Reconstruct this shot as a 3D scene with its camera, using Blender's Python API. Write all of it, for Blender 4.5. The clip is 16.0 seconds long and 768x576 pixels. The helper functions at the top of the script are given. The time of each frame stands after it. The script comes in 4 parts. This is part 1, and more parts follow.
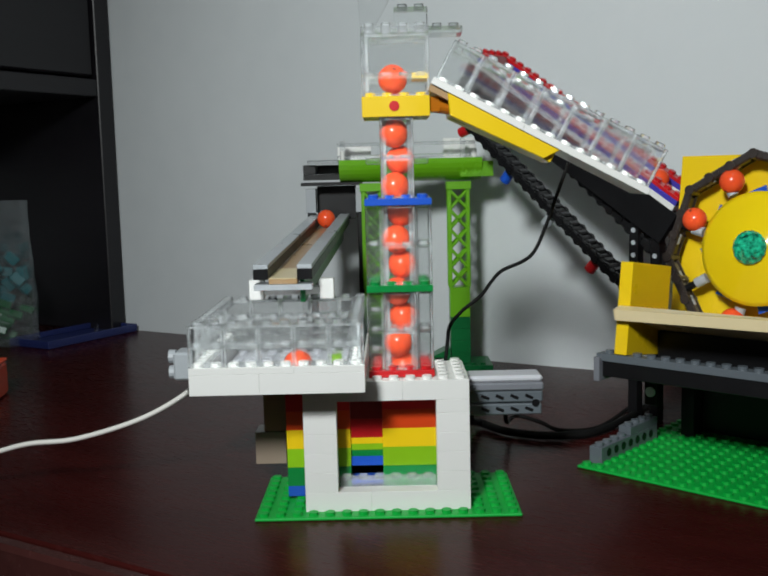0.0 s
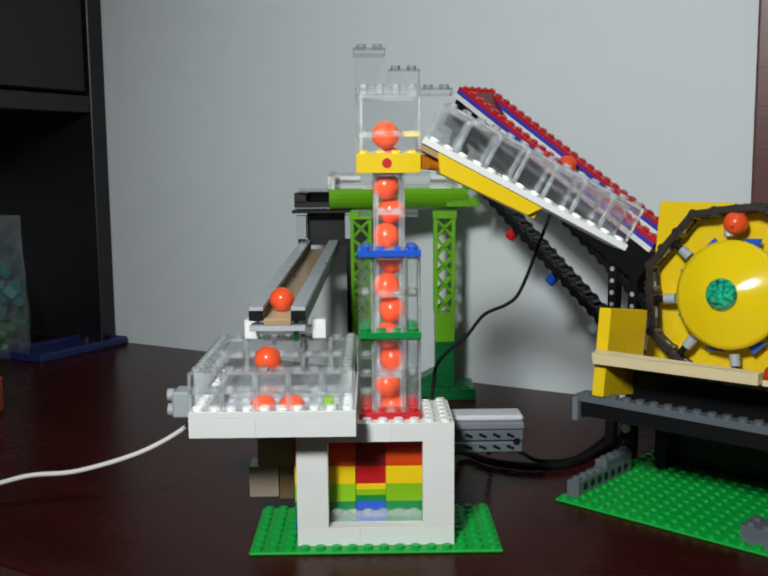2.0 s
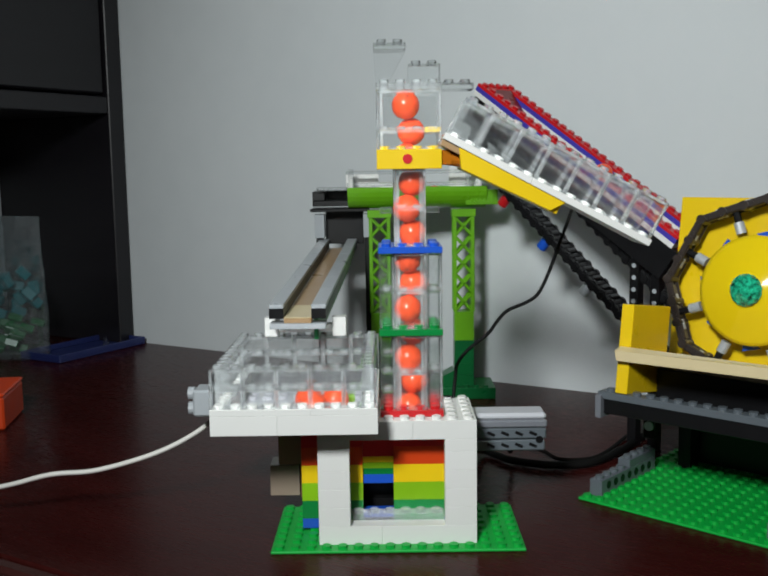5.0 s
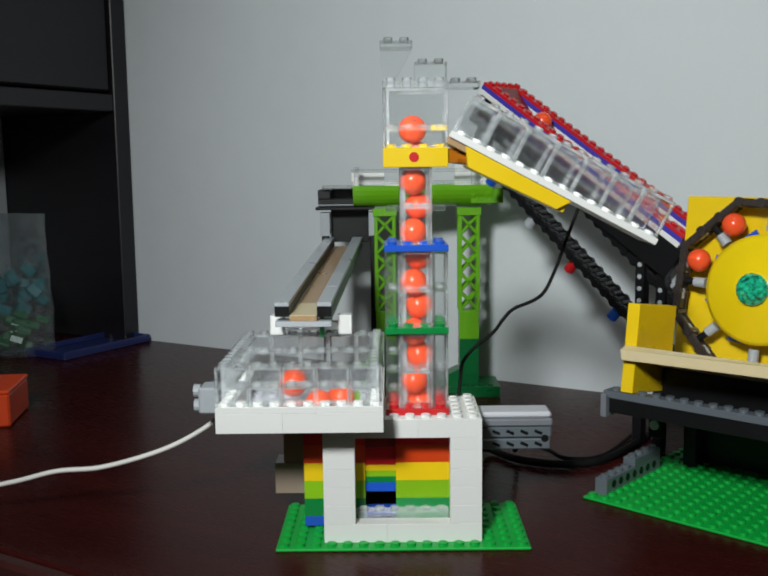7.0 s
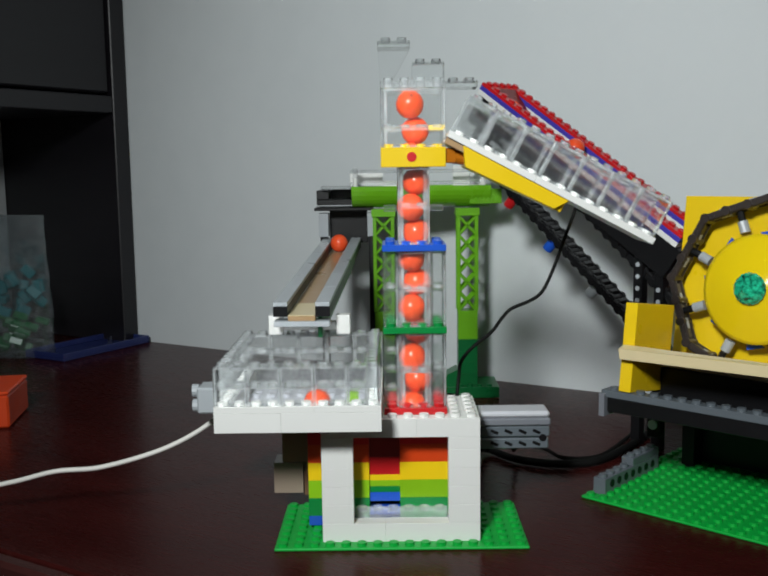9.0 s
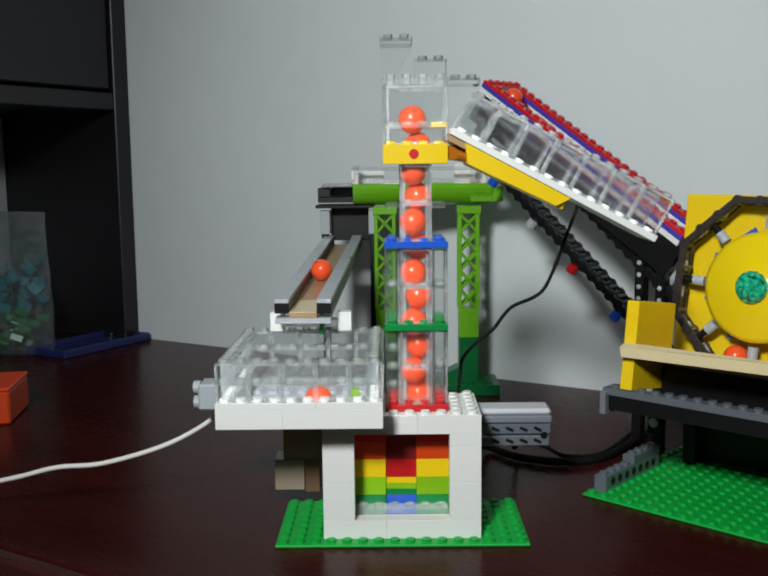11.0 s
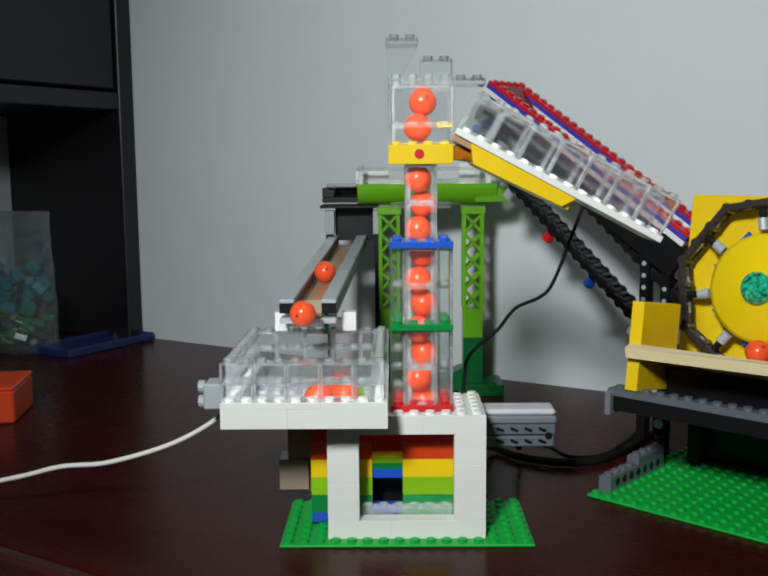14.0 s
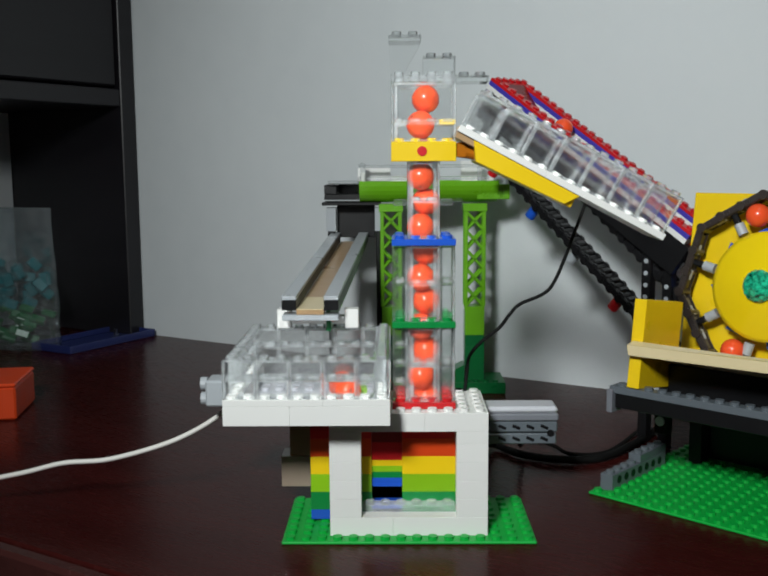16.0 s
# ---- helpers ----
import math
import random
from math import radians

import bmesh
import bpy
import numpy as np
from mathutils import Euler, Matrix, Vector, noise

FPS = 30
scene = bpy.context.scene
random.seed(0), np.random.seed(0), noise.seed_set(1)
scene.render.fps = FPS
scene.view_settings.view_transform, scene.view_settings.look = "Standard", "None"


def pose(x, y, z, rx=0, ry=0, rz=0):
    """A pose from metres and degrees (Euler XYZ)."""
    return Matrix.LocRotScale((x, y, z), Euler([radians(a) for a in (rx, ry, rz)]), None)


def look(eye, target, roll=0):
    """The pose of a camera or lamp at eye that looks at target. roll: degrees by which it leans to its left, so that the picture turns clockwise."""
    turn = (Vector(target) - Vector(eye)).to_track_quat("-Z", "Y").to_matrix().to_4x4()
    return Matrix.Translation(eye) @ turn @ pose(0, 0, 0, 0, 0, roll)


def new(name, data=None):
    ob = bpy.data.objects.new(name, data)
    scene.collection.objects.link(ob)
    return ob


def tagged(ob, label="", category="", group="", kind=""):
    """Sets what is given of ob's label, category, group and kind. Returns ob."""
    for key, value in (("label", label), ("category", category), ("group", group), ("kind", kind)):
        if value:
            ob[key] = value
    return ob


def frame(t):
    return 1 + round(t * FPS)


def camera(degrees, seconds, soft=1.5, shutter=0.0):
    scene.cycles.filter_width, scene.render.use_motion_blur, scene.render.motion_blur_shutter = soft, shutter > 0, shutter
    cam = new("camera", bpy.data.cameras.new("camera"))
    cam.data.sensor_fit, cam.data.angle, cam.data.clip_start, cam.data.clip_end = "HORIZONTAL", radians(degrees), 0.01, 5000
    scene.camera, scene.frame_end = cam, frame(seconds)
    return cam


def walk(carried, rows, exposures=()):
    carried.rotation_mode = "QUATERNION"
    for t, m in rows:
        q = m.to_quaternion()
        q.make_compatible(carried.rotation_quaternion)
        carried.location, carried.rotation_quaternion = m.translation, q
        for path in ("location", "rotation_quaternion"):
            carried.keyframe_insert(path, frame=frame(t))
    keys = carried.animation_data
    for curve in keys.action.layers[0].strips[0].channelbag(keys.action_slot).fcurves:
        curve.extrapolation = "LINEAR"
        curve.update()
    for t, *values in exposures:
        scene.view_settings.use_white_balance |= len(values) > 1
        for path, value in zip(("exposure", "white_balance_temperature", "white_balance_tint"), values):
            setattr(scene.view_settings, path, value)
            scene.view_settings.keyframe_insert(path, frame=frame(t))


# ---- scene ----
cam = camera(44.0, 16.0, soft=2.0)
PATH = [
    (0, (0.044, -0.445, 0.164), (0.028, 1.54, -0.075), -1.4),
    (0.5, (0.041, -0.453, 0.18), (0.041, 1.531, -0.073), -0.8),
    (1, (0.039, -0.459, 0.19), (0.038, 1.524, -0.069), -0.9),
    (1.5, (0.039, -0.463, 0.194), (0.053, 1.52, -0.066), -0.6),
    (2, (0.04, -0.465, 0.195), (0.062, 1.518, -0.064), -0.5),
    (2.5, (0.039, -0.464, 0.195), (0.057, 1.519, -0.062), -0.5),
    (3, (0.038, -0.464, 0.195), (0.043, 1.52, -0.059), -0.8),
    (3.5, (0.037, -0.463, 0.194), (0.031, 1.521, -0.061), -0.8),
    (4, (0.037, -0.462, 0.193), (0.03, 1.521, -0.062), -0.8),
    (6.5, (0.037, -0.462, 0.192), (0.02, 1.521, -0.065), -0.9),
    (7, (0.036, -0.462, 0.192), (0.018, 1.521, -0.066), -0.7),
    (7.5, (0.036, -0.462, 0.191), (0.02, 1.521, -0.066), -0.7),
    (8, (0.037, -0.463, 0.19), (0.021, 1.521, -0.065), -0.7),
    (8.5, (0.037, -0.463, 0.191), (0.023, 1.52, -0.064), -0.6),
    (9, (0.037, -0.463, 0.191), (0.019, 1.52, -0.063), -0.8),
    (11.5, (0.036, -0.463, 0.19), (0.018, 1.52, -0.067), -0.6),
    (12, (0.036, -0.463, 0.191), (0.013, 1.52, -0.064), -0.7),
    (12.5, (0.035, -0.463, 0.192), (0.007, 1.521, -0.063), -0.6),
    (13, (0.034, -0.463, 0.191), (0.007, 1.521, -0.066), -0.5),
    (13.5, (0.034, -0.463, 0.19), (0.01, 1.52, -0.068), -0.5),
    (14, (0.035, -0.463, 0.19), (0.011, 1.52, -0.066), -0.5),
    (14.5, (0.035, -0.463, 0.191), (0.01, 1.52, -0.066), -0.4),
    (15, (0.034, -0.463, 0.191), (0.009, 1.52, -0.067), -0.4),
    (15.5, (0.033, -0.463, 0.191), (0.008, 1.521, -0.068), -0.3),
    (16, (0.034, -0.463, 0.19), (0.009, 1.52, -0.072), -0.4),
]
walk(cam, [(t, look(e, g, r)) for t, e, g, r in PATH])

# ---- world and lights ----
world = bpy.data.worlds.new("world")
scene.world = world
world.use_nodes = True
bg = world.node_tree.nodes["Background"]
bg.inputs[0].default_value = (0.75, 0.85, 1.0, 1)
bg.inputs[1].default_value = 0.10


def lamp(name, energy, size, where, target, color, cone=0):
    data = bpy.data.lights.new(name, "SPOT" if cone else "AREA")
    data.energy, data.color = energy, color
    if cone:
        data.shadow_soft_size, data.spot_size, data.spot_blend = size, radians(cone), 1.0
    else:
        data.shape, data.size = "DISK", size
    ob = new(name, data)
    ob.matrix_world = look(where, target)
    return ob


# a shaded desk lamp standing in front of the models, and a dim added overhead fill without a fixture
lamp("desk_lamp_light", 29.0, 0.06, (-0.155, -0.66, 0.515), (0.125, 0.2, 0.18), (0.95, 1.0, 0.99), cone=73)
lamp("overhead_fill", 1.7, 0.5, (0.15, -0.5, 1.7), (0.05, 0.1, 0.0), (0.90, 1.0, 0.98))
scene.view_settings.exposure = 0.0


# ---- materials ----
def nodes_of(name):
    m = bpy.data.materials.new(name)
    m.use_nodes = True
    nt = m.node_tree
    return m, nt, nt.nodes["Principled BSDF"]


def add(nt, kind, **values):
    n = nt.nodes.new(kind)
    for k, v in values.items():
        n.inputs[k.replace("_", " ")].default_value = v
    return n


def plastic(name, rgb, rough=0.28, vary=0.12, bump=0.05, emit=0.0):
    """Moulded plastic: slight tone changes from piece to piece, fine scuffs in gloss and relief."""
    m, nt, p = nodes_of(name)
    L = nt.links.new
    co = nt.nodes.new("ShaderNodeTexCoord")
    info = nt.nodes.new("ShaderNodeObjectInfo")
    n1 = add(nt, "ShaderNodeTexNoise", Scale=60.0, Detail=4.0)
    n2 = add(nt, "ShaderNodeTexNoise", Scale=900.0, Detail=3.0)
    L(co.outputs["Object"], n1.inputs["Vector"])
    L(co.outputs["Object"], n2.inputs["Vector"])
    mixv = nt.nodes.new("ShaderNodeMath")
    mixv.operation = "ADD"
    L(n1.outputs["Fac"], mixv.inputs[0])
    L(info.outputs["Random"], mixv.inputs[1])
    ramp = nt.nodes.new("ShaderNodeMapRange")
    ramp.inputs["From Min"].default_value, ramp.inputs["From Max"].default_value = 0.3, 1.7
    ramp.inputs["To Min"].default_value, ramp.inputs["To Max"].default_value = 1 - vary, 1 + vary * 0.6
    L(mixv.outputs[0], ramp.inputs["Value"])
    hsv = nt.nodes.new("ShaderNodeHueSaturation")
    hsv.inputs["Color"].default_value = (*rgb, 1)
    L(ramp.outputs[0], hsv.inputs["Value"])
    L(hsv.outputs[0], p.inputs["Base Color"])
    rr = nt.nodes.new("ShaderNodeMapRange")
    rr.inputs["To Min"].default_value, rr.inputs["To Max"].default_value = rough * 0.75, rough * 1.4
    L(n1.outputs["Fac"], rr.inputs["Value"])
    L(rr.outputs[0], p.inputs["Roughness"])
    b = nt.nodes.new("ShaderNodeBump")
    b.inputs["Strength"].default_value, b.inputs["Distance"].default_value = bump, 0.0004
    L(n2.outputs["Fac"], b.inputs["Height"])
    L(b.outputs[0], p.inputs["Normal"])
    return m


def clear(name, rgb, haze=0.1, glass=0.35, ior=1.3, gloss=0.5):
    """Clear moulded plastic: see-through with a real refracting share, surface gloss and a little haze."""
    m, nt, p = nodes_of(name)
    L = nt.links.new
    out = nt.nodes["Material Output"]
    tr = nt.nodes.new("ShaderNodeBsdfTransparent")
    tr.inputs[0].default_value = (*rgb, 1)
    gl = nt.nodes.new("ShaderNodeBsdfGlass")
    gl.inputs["Color"].default_value, gl.inputs["Roughness"].default_value, gl.inputs["IOR"].default_value = (*rgb, 1), 0.03, ior
    m1 = nt.nodes.new("ShaderNodeMixShader")
    m1.inputs[0].default_value = glass
    L(tr.outputs[0], m1.inputs[1])
    L(gl.outputs[0], m1.inputs[2])
    df = nt.nodes.new("ShaderNodeBsdfDiffuse")
    df.inputs[0].default_value = (0.75, 0.78, 0.8, 1)
    noise_tex = add(nt, "ShaderNodeTexNoise", Scale=140.0, Detail=4.0)
    co = nt.nodes.new("ShaderNodeTexCoord")
    L(co.outputs["Object"], noise_tex.inputs["Vector"])
    mr = nt.nodes.new("ShaderNodeMapRange")
    mr.inputs["From Min"].default_value, mr.inputs["From Max"].default_value = 0.3, 0.8
    mr.inputs["To Min"].default_value, mr.inputs["To Max"].default_value = haze * 0.4, haze * 1.6
    L(noise_tex.outputs["Fac"], mr.inputs["Value"])
    m2 = nt.nodes.new("ShaderNodeMixShader")
    L(mr.outputs[0], m2.inputs[0])
    L(m1.outputs[0], m2.inputs[1])
    L(df.outputs[0], m2.inputs[2])
    gs = nt.nodes.new("ShaderNodeBsdfGlossy")
    gs.inputs["Roughness"].default_value = 0.06
    fr = nt.nodes.new("ShaderNodeFresnel")
    fr.inputs[0].default_value = 1.45
    k = nt.nodes.new("ShaderNodeMath")
    k.operation = "MULTIPLY"
    k.inputs[1].default_value = gloss
    L(fr.outputs[0], k.inputs[0])
    m3 = nt.nodes.new("ShaderNodeMixShader")
    L(k.outputs[0], m3.inputs[0])
    L(m2.outputs[0], m3.inputs[1])
    L(gs.outputs[0], m3.inputs[2])
    L(m3.outputs[0], out.inputs["Surface"])
    return m


def surface(name, rgb_a, rgb_b, scale, rough, bump, stretch=(1, 1, 1), detail=6.0, coat=0.0, fine=0.0):
    """A broad surface with two scales of tone, gloss and relief."""
    m, nt, p = nodes_of(name)
    L = nt.links.new
    co = nt.nodes.new("ShaderNodeTexCoord")
    mp = nt.nodes.new("ShaderNodeMapping")
    mp.inputs["Scale"].default_value = stretch
    L(co.outputs["Object"], mp.inputs["Vector"])
    n1 = add(nt, "ShaderNodeTexNoise", Scale=scale, Detail=detail)
    n2 = add(nt, "ShaderNodeTexNoise", Scale=scale * 17, Detail=3.0)
    L(mp.outputs[0], n1.inputs["Vector"])
    L(mp.outputs[0], n2.inputs["Vector"])
    mx = nt.nodes.new("ShaderNodeMix")
    mx.data_type = "RGBA"
    mx.inputs["A"].default_value, mx.inputs["B"].default_value = (*rgb_a, 1), (*rgb_b, 1)
    av = nt.nodes.new("ShaderNodeMath")
    av.operation = "MULTIPLY_ADD"
    av.inputs[1].default_value = 0.35
    L(n2.outputs["Fac"], av.inputs[0])
    L(n1.outputs["Fac"], av.inputs[2])
    mr = nt.nodes.new("ShaderNodeMapRange")
    mr.inputs["From Min"].default_value, mr.inputs["From Max"].default_value = 0.45, 0.95
    L(av.outputs[0], mr.inputs["Value"])
    L(mr.outputs[0], mx.inputs["Factor"])
    L(mx.outputs["Result"], p.inputs["Base Color"])
    rr = nt.nodes.new("ShaderNodeMapRange")
    rr.inputs["To Min"].default_value, rr.inputs["To Max"].default_value = rough * 0.7, rough * 1.3
    L(n2.outputs["Fac"], rr.inputs["Value"])
    L(rr.outputs[0], p.inputs["Roughness"])
    p.inputs["Coat Weight"].default_value = coat
    b = nt.nodes.new("ShaderNodeBump")
    b.inputs["Strength"].default_value, b.inputs["Distance"].default_value = bump, 0.001
    L(n2.outputs["Fac"], b.inputs["Height"])
    L(b.outputs[0], p.inputs["Normal"])
    return m


WHITE = plastic("white_plastic", (0.80, 0.80, 0.78), vary=0.025)
RED = plastic("red_plastic", (0.55, 0.012, 0.016))
DARK_RED = plastic("dark_red_plastic", (0.20, 0.012, 0.012))
ORANGE_BRICK = plastic("orange_brick_plastic", (0.64, 0.055, 0.008))
YELLOW = plastic("yellow_plastic", (0.86, 0.58, 0.008), vary=0.07)
LIME = plastic("lime_plastic", (0.25, 0.52, 0.01))
LIME_DARK = plastic("bright_green_plastic", (0.15, 0.44, 0.012))
GREEN = plastic("green_plastic", (0.002, 0.22, 0.045))
GREEN_PLATE = plastic("baseplate_green_plastic", (0.0008, 0.42, 0.052), rough=0.45, vary=0.08)
DARK_GREEN = plastic("dark_green_plastic", (0.002, 0.12, 0.03))
BLUE = plastic("blue_plastic", (0.012, 0.09, 0.55))
PURPLE = plastic("violet_blue_plastic", (0.06, 0.05, 0.40))
CHAIN_BLACK = plastic("dark_brown_chain_plastic", (0.030, 0.022, 0.019), rough=0.35)
BLACK = plastic("black_plastic", (0.006, 0.006, 0.007), rough=0.36)
BLACK.node_tree.nodes["Principled BSDF"].inputs["Specular IOR Level"].default_value = 0.35
GREY = plastic("light_grey_plastic", (0.42, 0.45, 0.48))
PALE_GREY = plastic("pale_grey_plastic", (0.62, 0.63, 0.68))
MID_GREY = plastic("mid_grey_plastic", (0.20, 0.21, 0.24))
DARK_GREY = plastic("dark_grey_plastic", (0.12, 0.14, 0.16))
# tan with the tray's shadow mixed into the colour
MOUNT = plastic("shaded_tan_plastic", (0.30, 0.23, 0.18))
MOUNT_BROWN = plastic("warm_brown_plastic", (0.34, 0.19, 0.11))
TAN = plastic("tan_plastic", (0.72, 0.60, 0.36))
BROWN = plastic("brown_plastic", (0.16, 0.08, 0.045))
WOODY = plastic("tan_brown_plastic", (0.42, 0.27, 0.14))
BALL_MAT = plastic("orange_ball_plastic", (0.95, 0.10, 0.028), rough=0.2, vary=0.08, bump=0.02)
DIMPLE = plastic("ball_dimple_plastic", (0.25, 0.03, 0.01), rough=0.5)
CLEAR = clear("clear_plastic", (0.985, 0.99, 0.99), haze=0.015, glass=0.22, ior=1.40, gloss=1.0)
CLEAR_SOFT = clear("clear_plastic_solid", (0.97, 0.98, 0.98), haze=0.03, glass=0.5, ior=1.42, gloss=1.0)
# extra white haze paints the bright glints of posts, rims and studs
CLEAR_EDGE = clear("clear_plastic_edge_glint", (0.97, 0.98, 0.98), haze=0.17, glass=0.6, ior=1.45, gloss=1.0)
AMBER_CLEAR = plastic("clear_orange_plastic", (0.42, 0.13, 0.008), rough=0.12)
# the gem's sparkle is painted as near-black and bright green blotches
GREEN_SPARKLE = surface("green_sparkle_plastic", (0.0, 0.018, 0.012), (0.03, 0.75, 0.42), 420.0, 0.05, 0.0, detail=2.0, coat=1.0)
TEAL = plastic("teal_plastic", (0.006, 0.15, 0.17))
CABLE_WHITE = plastic("white_cable_rubber", (0.78, 0.76, 0.72), rough=0.5)
CABLE_BLACK = plastic("black_cable_rubber", (0.004, 0.004, 0.004), rough=0.7)
CABLE_BLACK.node_tree.nodes["Principled BSDF"].inputs["Specular IOR Level"].default_value = 0.2
DISH_YELLOW = plastic("glossy_yellow_plastic", (0.86, 0.62, 0.008), rough=0.13, vary=0.05, bump=0.02)
ORANGE_BOX = plastic("orange_box_plastic", (0.80, 0.07, 0.012), rough=0.4)
BLUE_LID = plastic("blue_lid_plastic", (0.02, 0.03, 0.13), rough=0.3)
BAG = clear("bag_film", (0.80, 0.86, 0.88), haze=0.10, glass=0.15)
TABLE_WOOD = surface("dark_red_table_lacquer", (0.030, 0.0050, 0.0045), (0.050, 0.0085, 0.0075), 5.0, 0.26, 0.03, stretch=(1, 8, 1))
TABLE_WOOD.node_tree.nodes["Principled BSDF"].inputs["Specular IOR Level"].default_value = 0.10
EDGE_WOOD = surface("table_edge_lacquer", (0.04, 0.012, 0.011), (0.07, 0.022, 0.02), 9.0, 0.25, 0.05)
WALL_PAINT = surface("white_wall_paint", (0.66, 0.70, 0.72), (0.72, 0.755, 0.77), 3.0, 0.75, 0.10)
CAB_WOOD = surface("black_cabinet_laminate", (0.007, 0.006, 0.008), (0.012, 0.010, 0.013), 4.0, 0.38, 0.06, stretch=(1, 1, 8))
DOOR_WOOD = surface("dark_red_door_lacquer", (0.09, 0.028, 0.025), (0.14, 0.045, 0.04), 4.0, 0.3, 0.06, stretch=(1, 1, 8))
FLOOR_MAT = surface("dark_floor_tile", (0.05, 0.04, 0.035), (0.07, 0.055, 0.05), 3.0, 0.5, 0.05)

# ---- building helpers (millimetres) ----
MM = 0.001
CACHE = {}


def link_part(name, mesh, parent, m=None, label=""):
    ob = new(name, mesh)
    ob.parent = parent
    if m is not None:
        ob.matrix_local = m
    if label:
        ob["label"] = label
    return ob


def finish(name, bm, mat, smooth=False):
    mesh = bpy.data.meshes.new(name)
    bm.normal_update()
    bm.to_mesh(mesh)
    bm.free()
    mesh.materials.append(mat)
    if smooth:
        mesh.shade_smooth()
    return mesh


def part(name, bm, material, parent, label="", m=None, smooth=False):
    return link_part(name, finish(name, bm, material, smooth), parent, m, label)


def thing(name, label, category, m=None, group="", kind=""):
    ob = new(name)
    ob.empty_display_size = 0.01
    if m is not None:
        ob.matrix_basis = m
    return tagged(ob, label, category, group, kind)


def at(x, y, z, rx=0, ry=0, rz=0):
    return pose(x * MM, y * MM, z * MM, rx, ry, rz)


def box(bm, x0, x1, y0, y1, z0, z1, m=None, bevel=0.0):
    """A box between two corners in millimetres."""
    c = Matrix.Translation(((x0 + x1) / 2 * MM, (y0 + y1) / 2 * MM, (z0 + z1) / 2 * MM))
    s = Matrix.Diagonal(((x1 - x0) * MM, (y1 - y0) * MM, (z1 - z0) * MM, 1))
    mat = c @ s if m is None else m @ c @ s
    made = bmesh.ops.create_cube(bm, size=1.0, matrix=mat)
    if bevel:
        edges = list({e for v in made["verts"] for e in v.link_edges})
        bmesh.ops.bevel(bm, geom=edges, offset=bevel * MM, segments=1, affect="EDGES", profile=0.5)


def rod(bm, r, p, q, r2=None, seg=12, caps=True):
    """A round bar from p to q in millimetres."""
    p, q = Vector(p) * MM, Vector(q) * MM
    d = q - p
    m = Matrix.Translation((p + q) / 2) @ d.to_track_quat("Z", "Y").to_matrix().to_4x4()
    bmesh.ops.create_cone(bm, cap_ends=caps, segments=seg, radius1=r * MM, radius2=(r if r2 is None else r2) * MM, depth=d.length, matrix=m)


def stud_rows(bm, w, d, h, x0=0.0, y0=0.0, seg=10):
    for i in range(w):
        for j in range(d):
            x, y = x0 + 8 * i + 4, y0 + 8 * j + 4
            rod(bm, 2.4, (x, y, h - 0.2), (x, y, h + 1.7), seg=seg)


def brick(parent, w, d, h, x, y, z, mat, studs=True, name="brick", label="", rz=0):
    """A studded brick of w x d studs and h millimetres, its corner at x, y, z; alike bricks share one mesh."""
    key = (w, d, h, mat.name, studs)
    if key not in CACHE:
        bm = bmesh.new()
        box(bm, 0.025, 8 * w - 0.025, 0.025, 8 * d - 0.025, 0.02, h - 0.02, bevel=0.12)
        if studs:
            stud_rows(bm, w, d, h)
        CACHE[key] = finish(name, bm, mat)
    return link_part(name, CACHE[key], parent, at(x, y, z, 0, 0, rz), label)


def clear_panel(parent, w, d, h, x, y, z, rz=0, wall=1.4, posts=True, name="clear_panel", studs=True, mat=None):
    """A hollow clear wall element, w studs long, d deep: a thin front with thicker ends, floor and studded top."""
    mat = mat or CLEAR
    key = ("panel", w, d, h, wall, posts, studs, mat.name)
    if key not in CACHE:
        bm = bmesh.new()
        W, D = 8 * w, 8 * d
        box(bm, 0.1, W - 0.1, 0.1, wall, 0.05, h - 0.05, bevel=0.15)
        if posts:
            box(bm, 0.1, 1.1, wall + 0.02, D * 0.4, 0.05, h - 0.05, bevel=0.2)
            box(bm, W - 1.1, W - 0.1, wall + 0.02, D * 0.4, 0.05, h - 0.05, bevel=0.2)
            box(bm, 1.4, W - 1.4, wall + 0.02, D - 0.1, 0.05, 1.2, bevel=0.1)
            box(bm, 1.4, W - 1.4, wall + 0.02, D - 0.1, h - 1.4, h - 0.05, bevel=0.1)
        if studs:
            stud_rows(bm, w, d, h)
        for f in bm.faces:
            if max(v.co.y for v in f.verts) > (wall + 0.01) * MM:
                f.material_index = 1
        CACHE[key] = finish(name, bm, mat)
        CACHE[key].materials.append(CLEAR_EDGE)
    ob = link_part(name, CACHE[key], parent, at(x, y, z, 0, 0, rz))
    ob.visible_shadow = False
    return ob


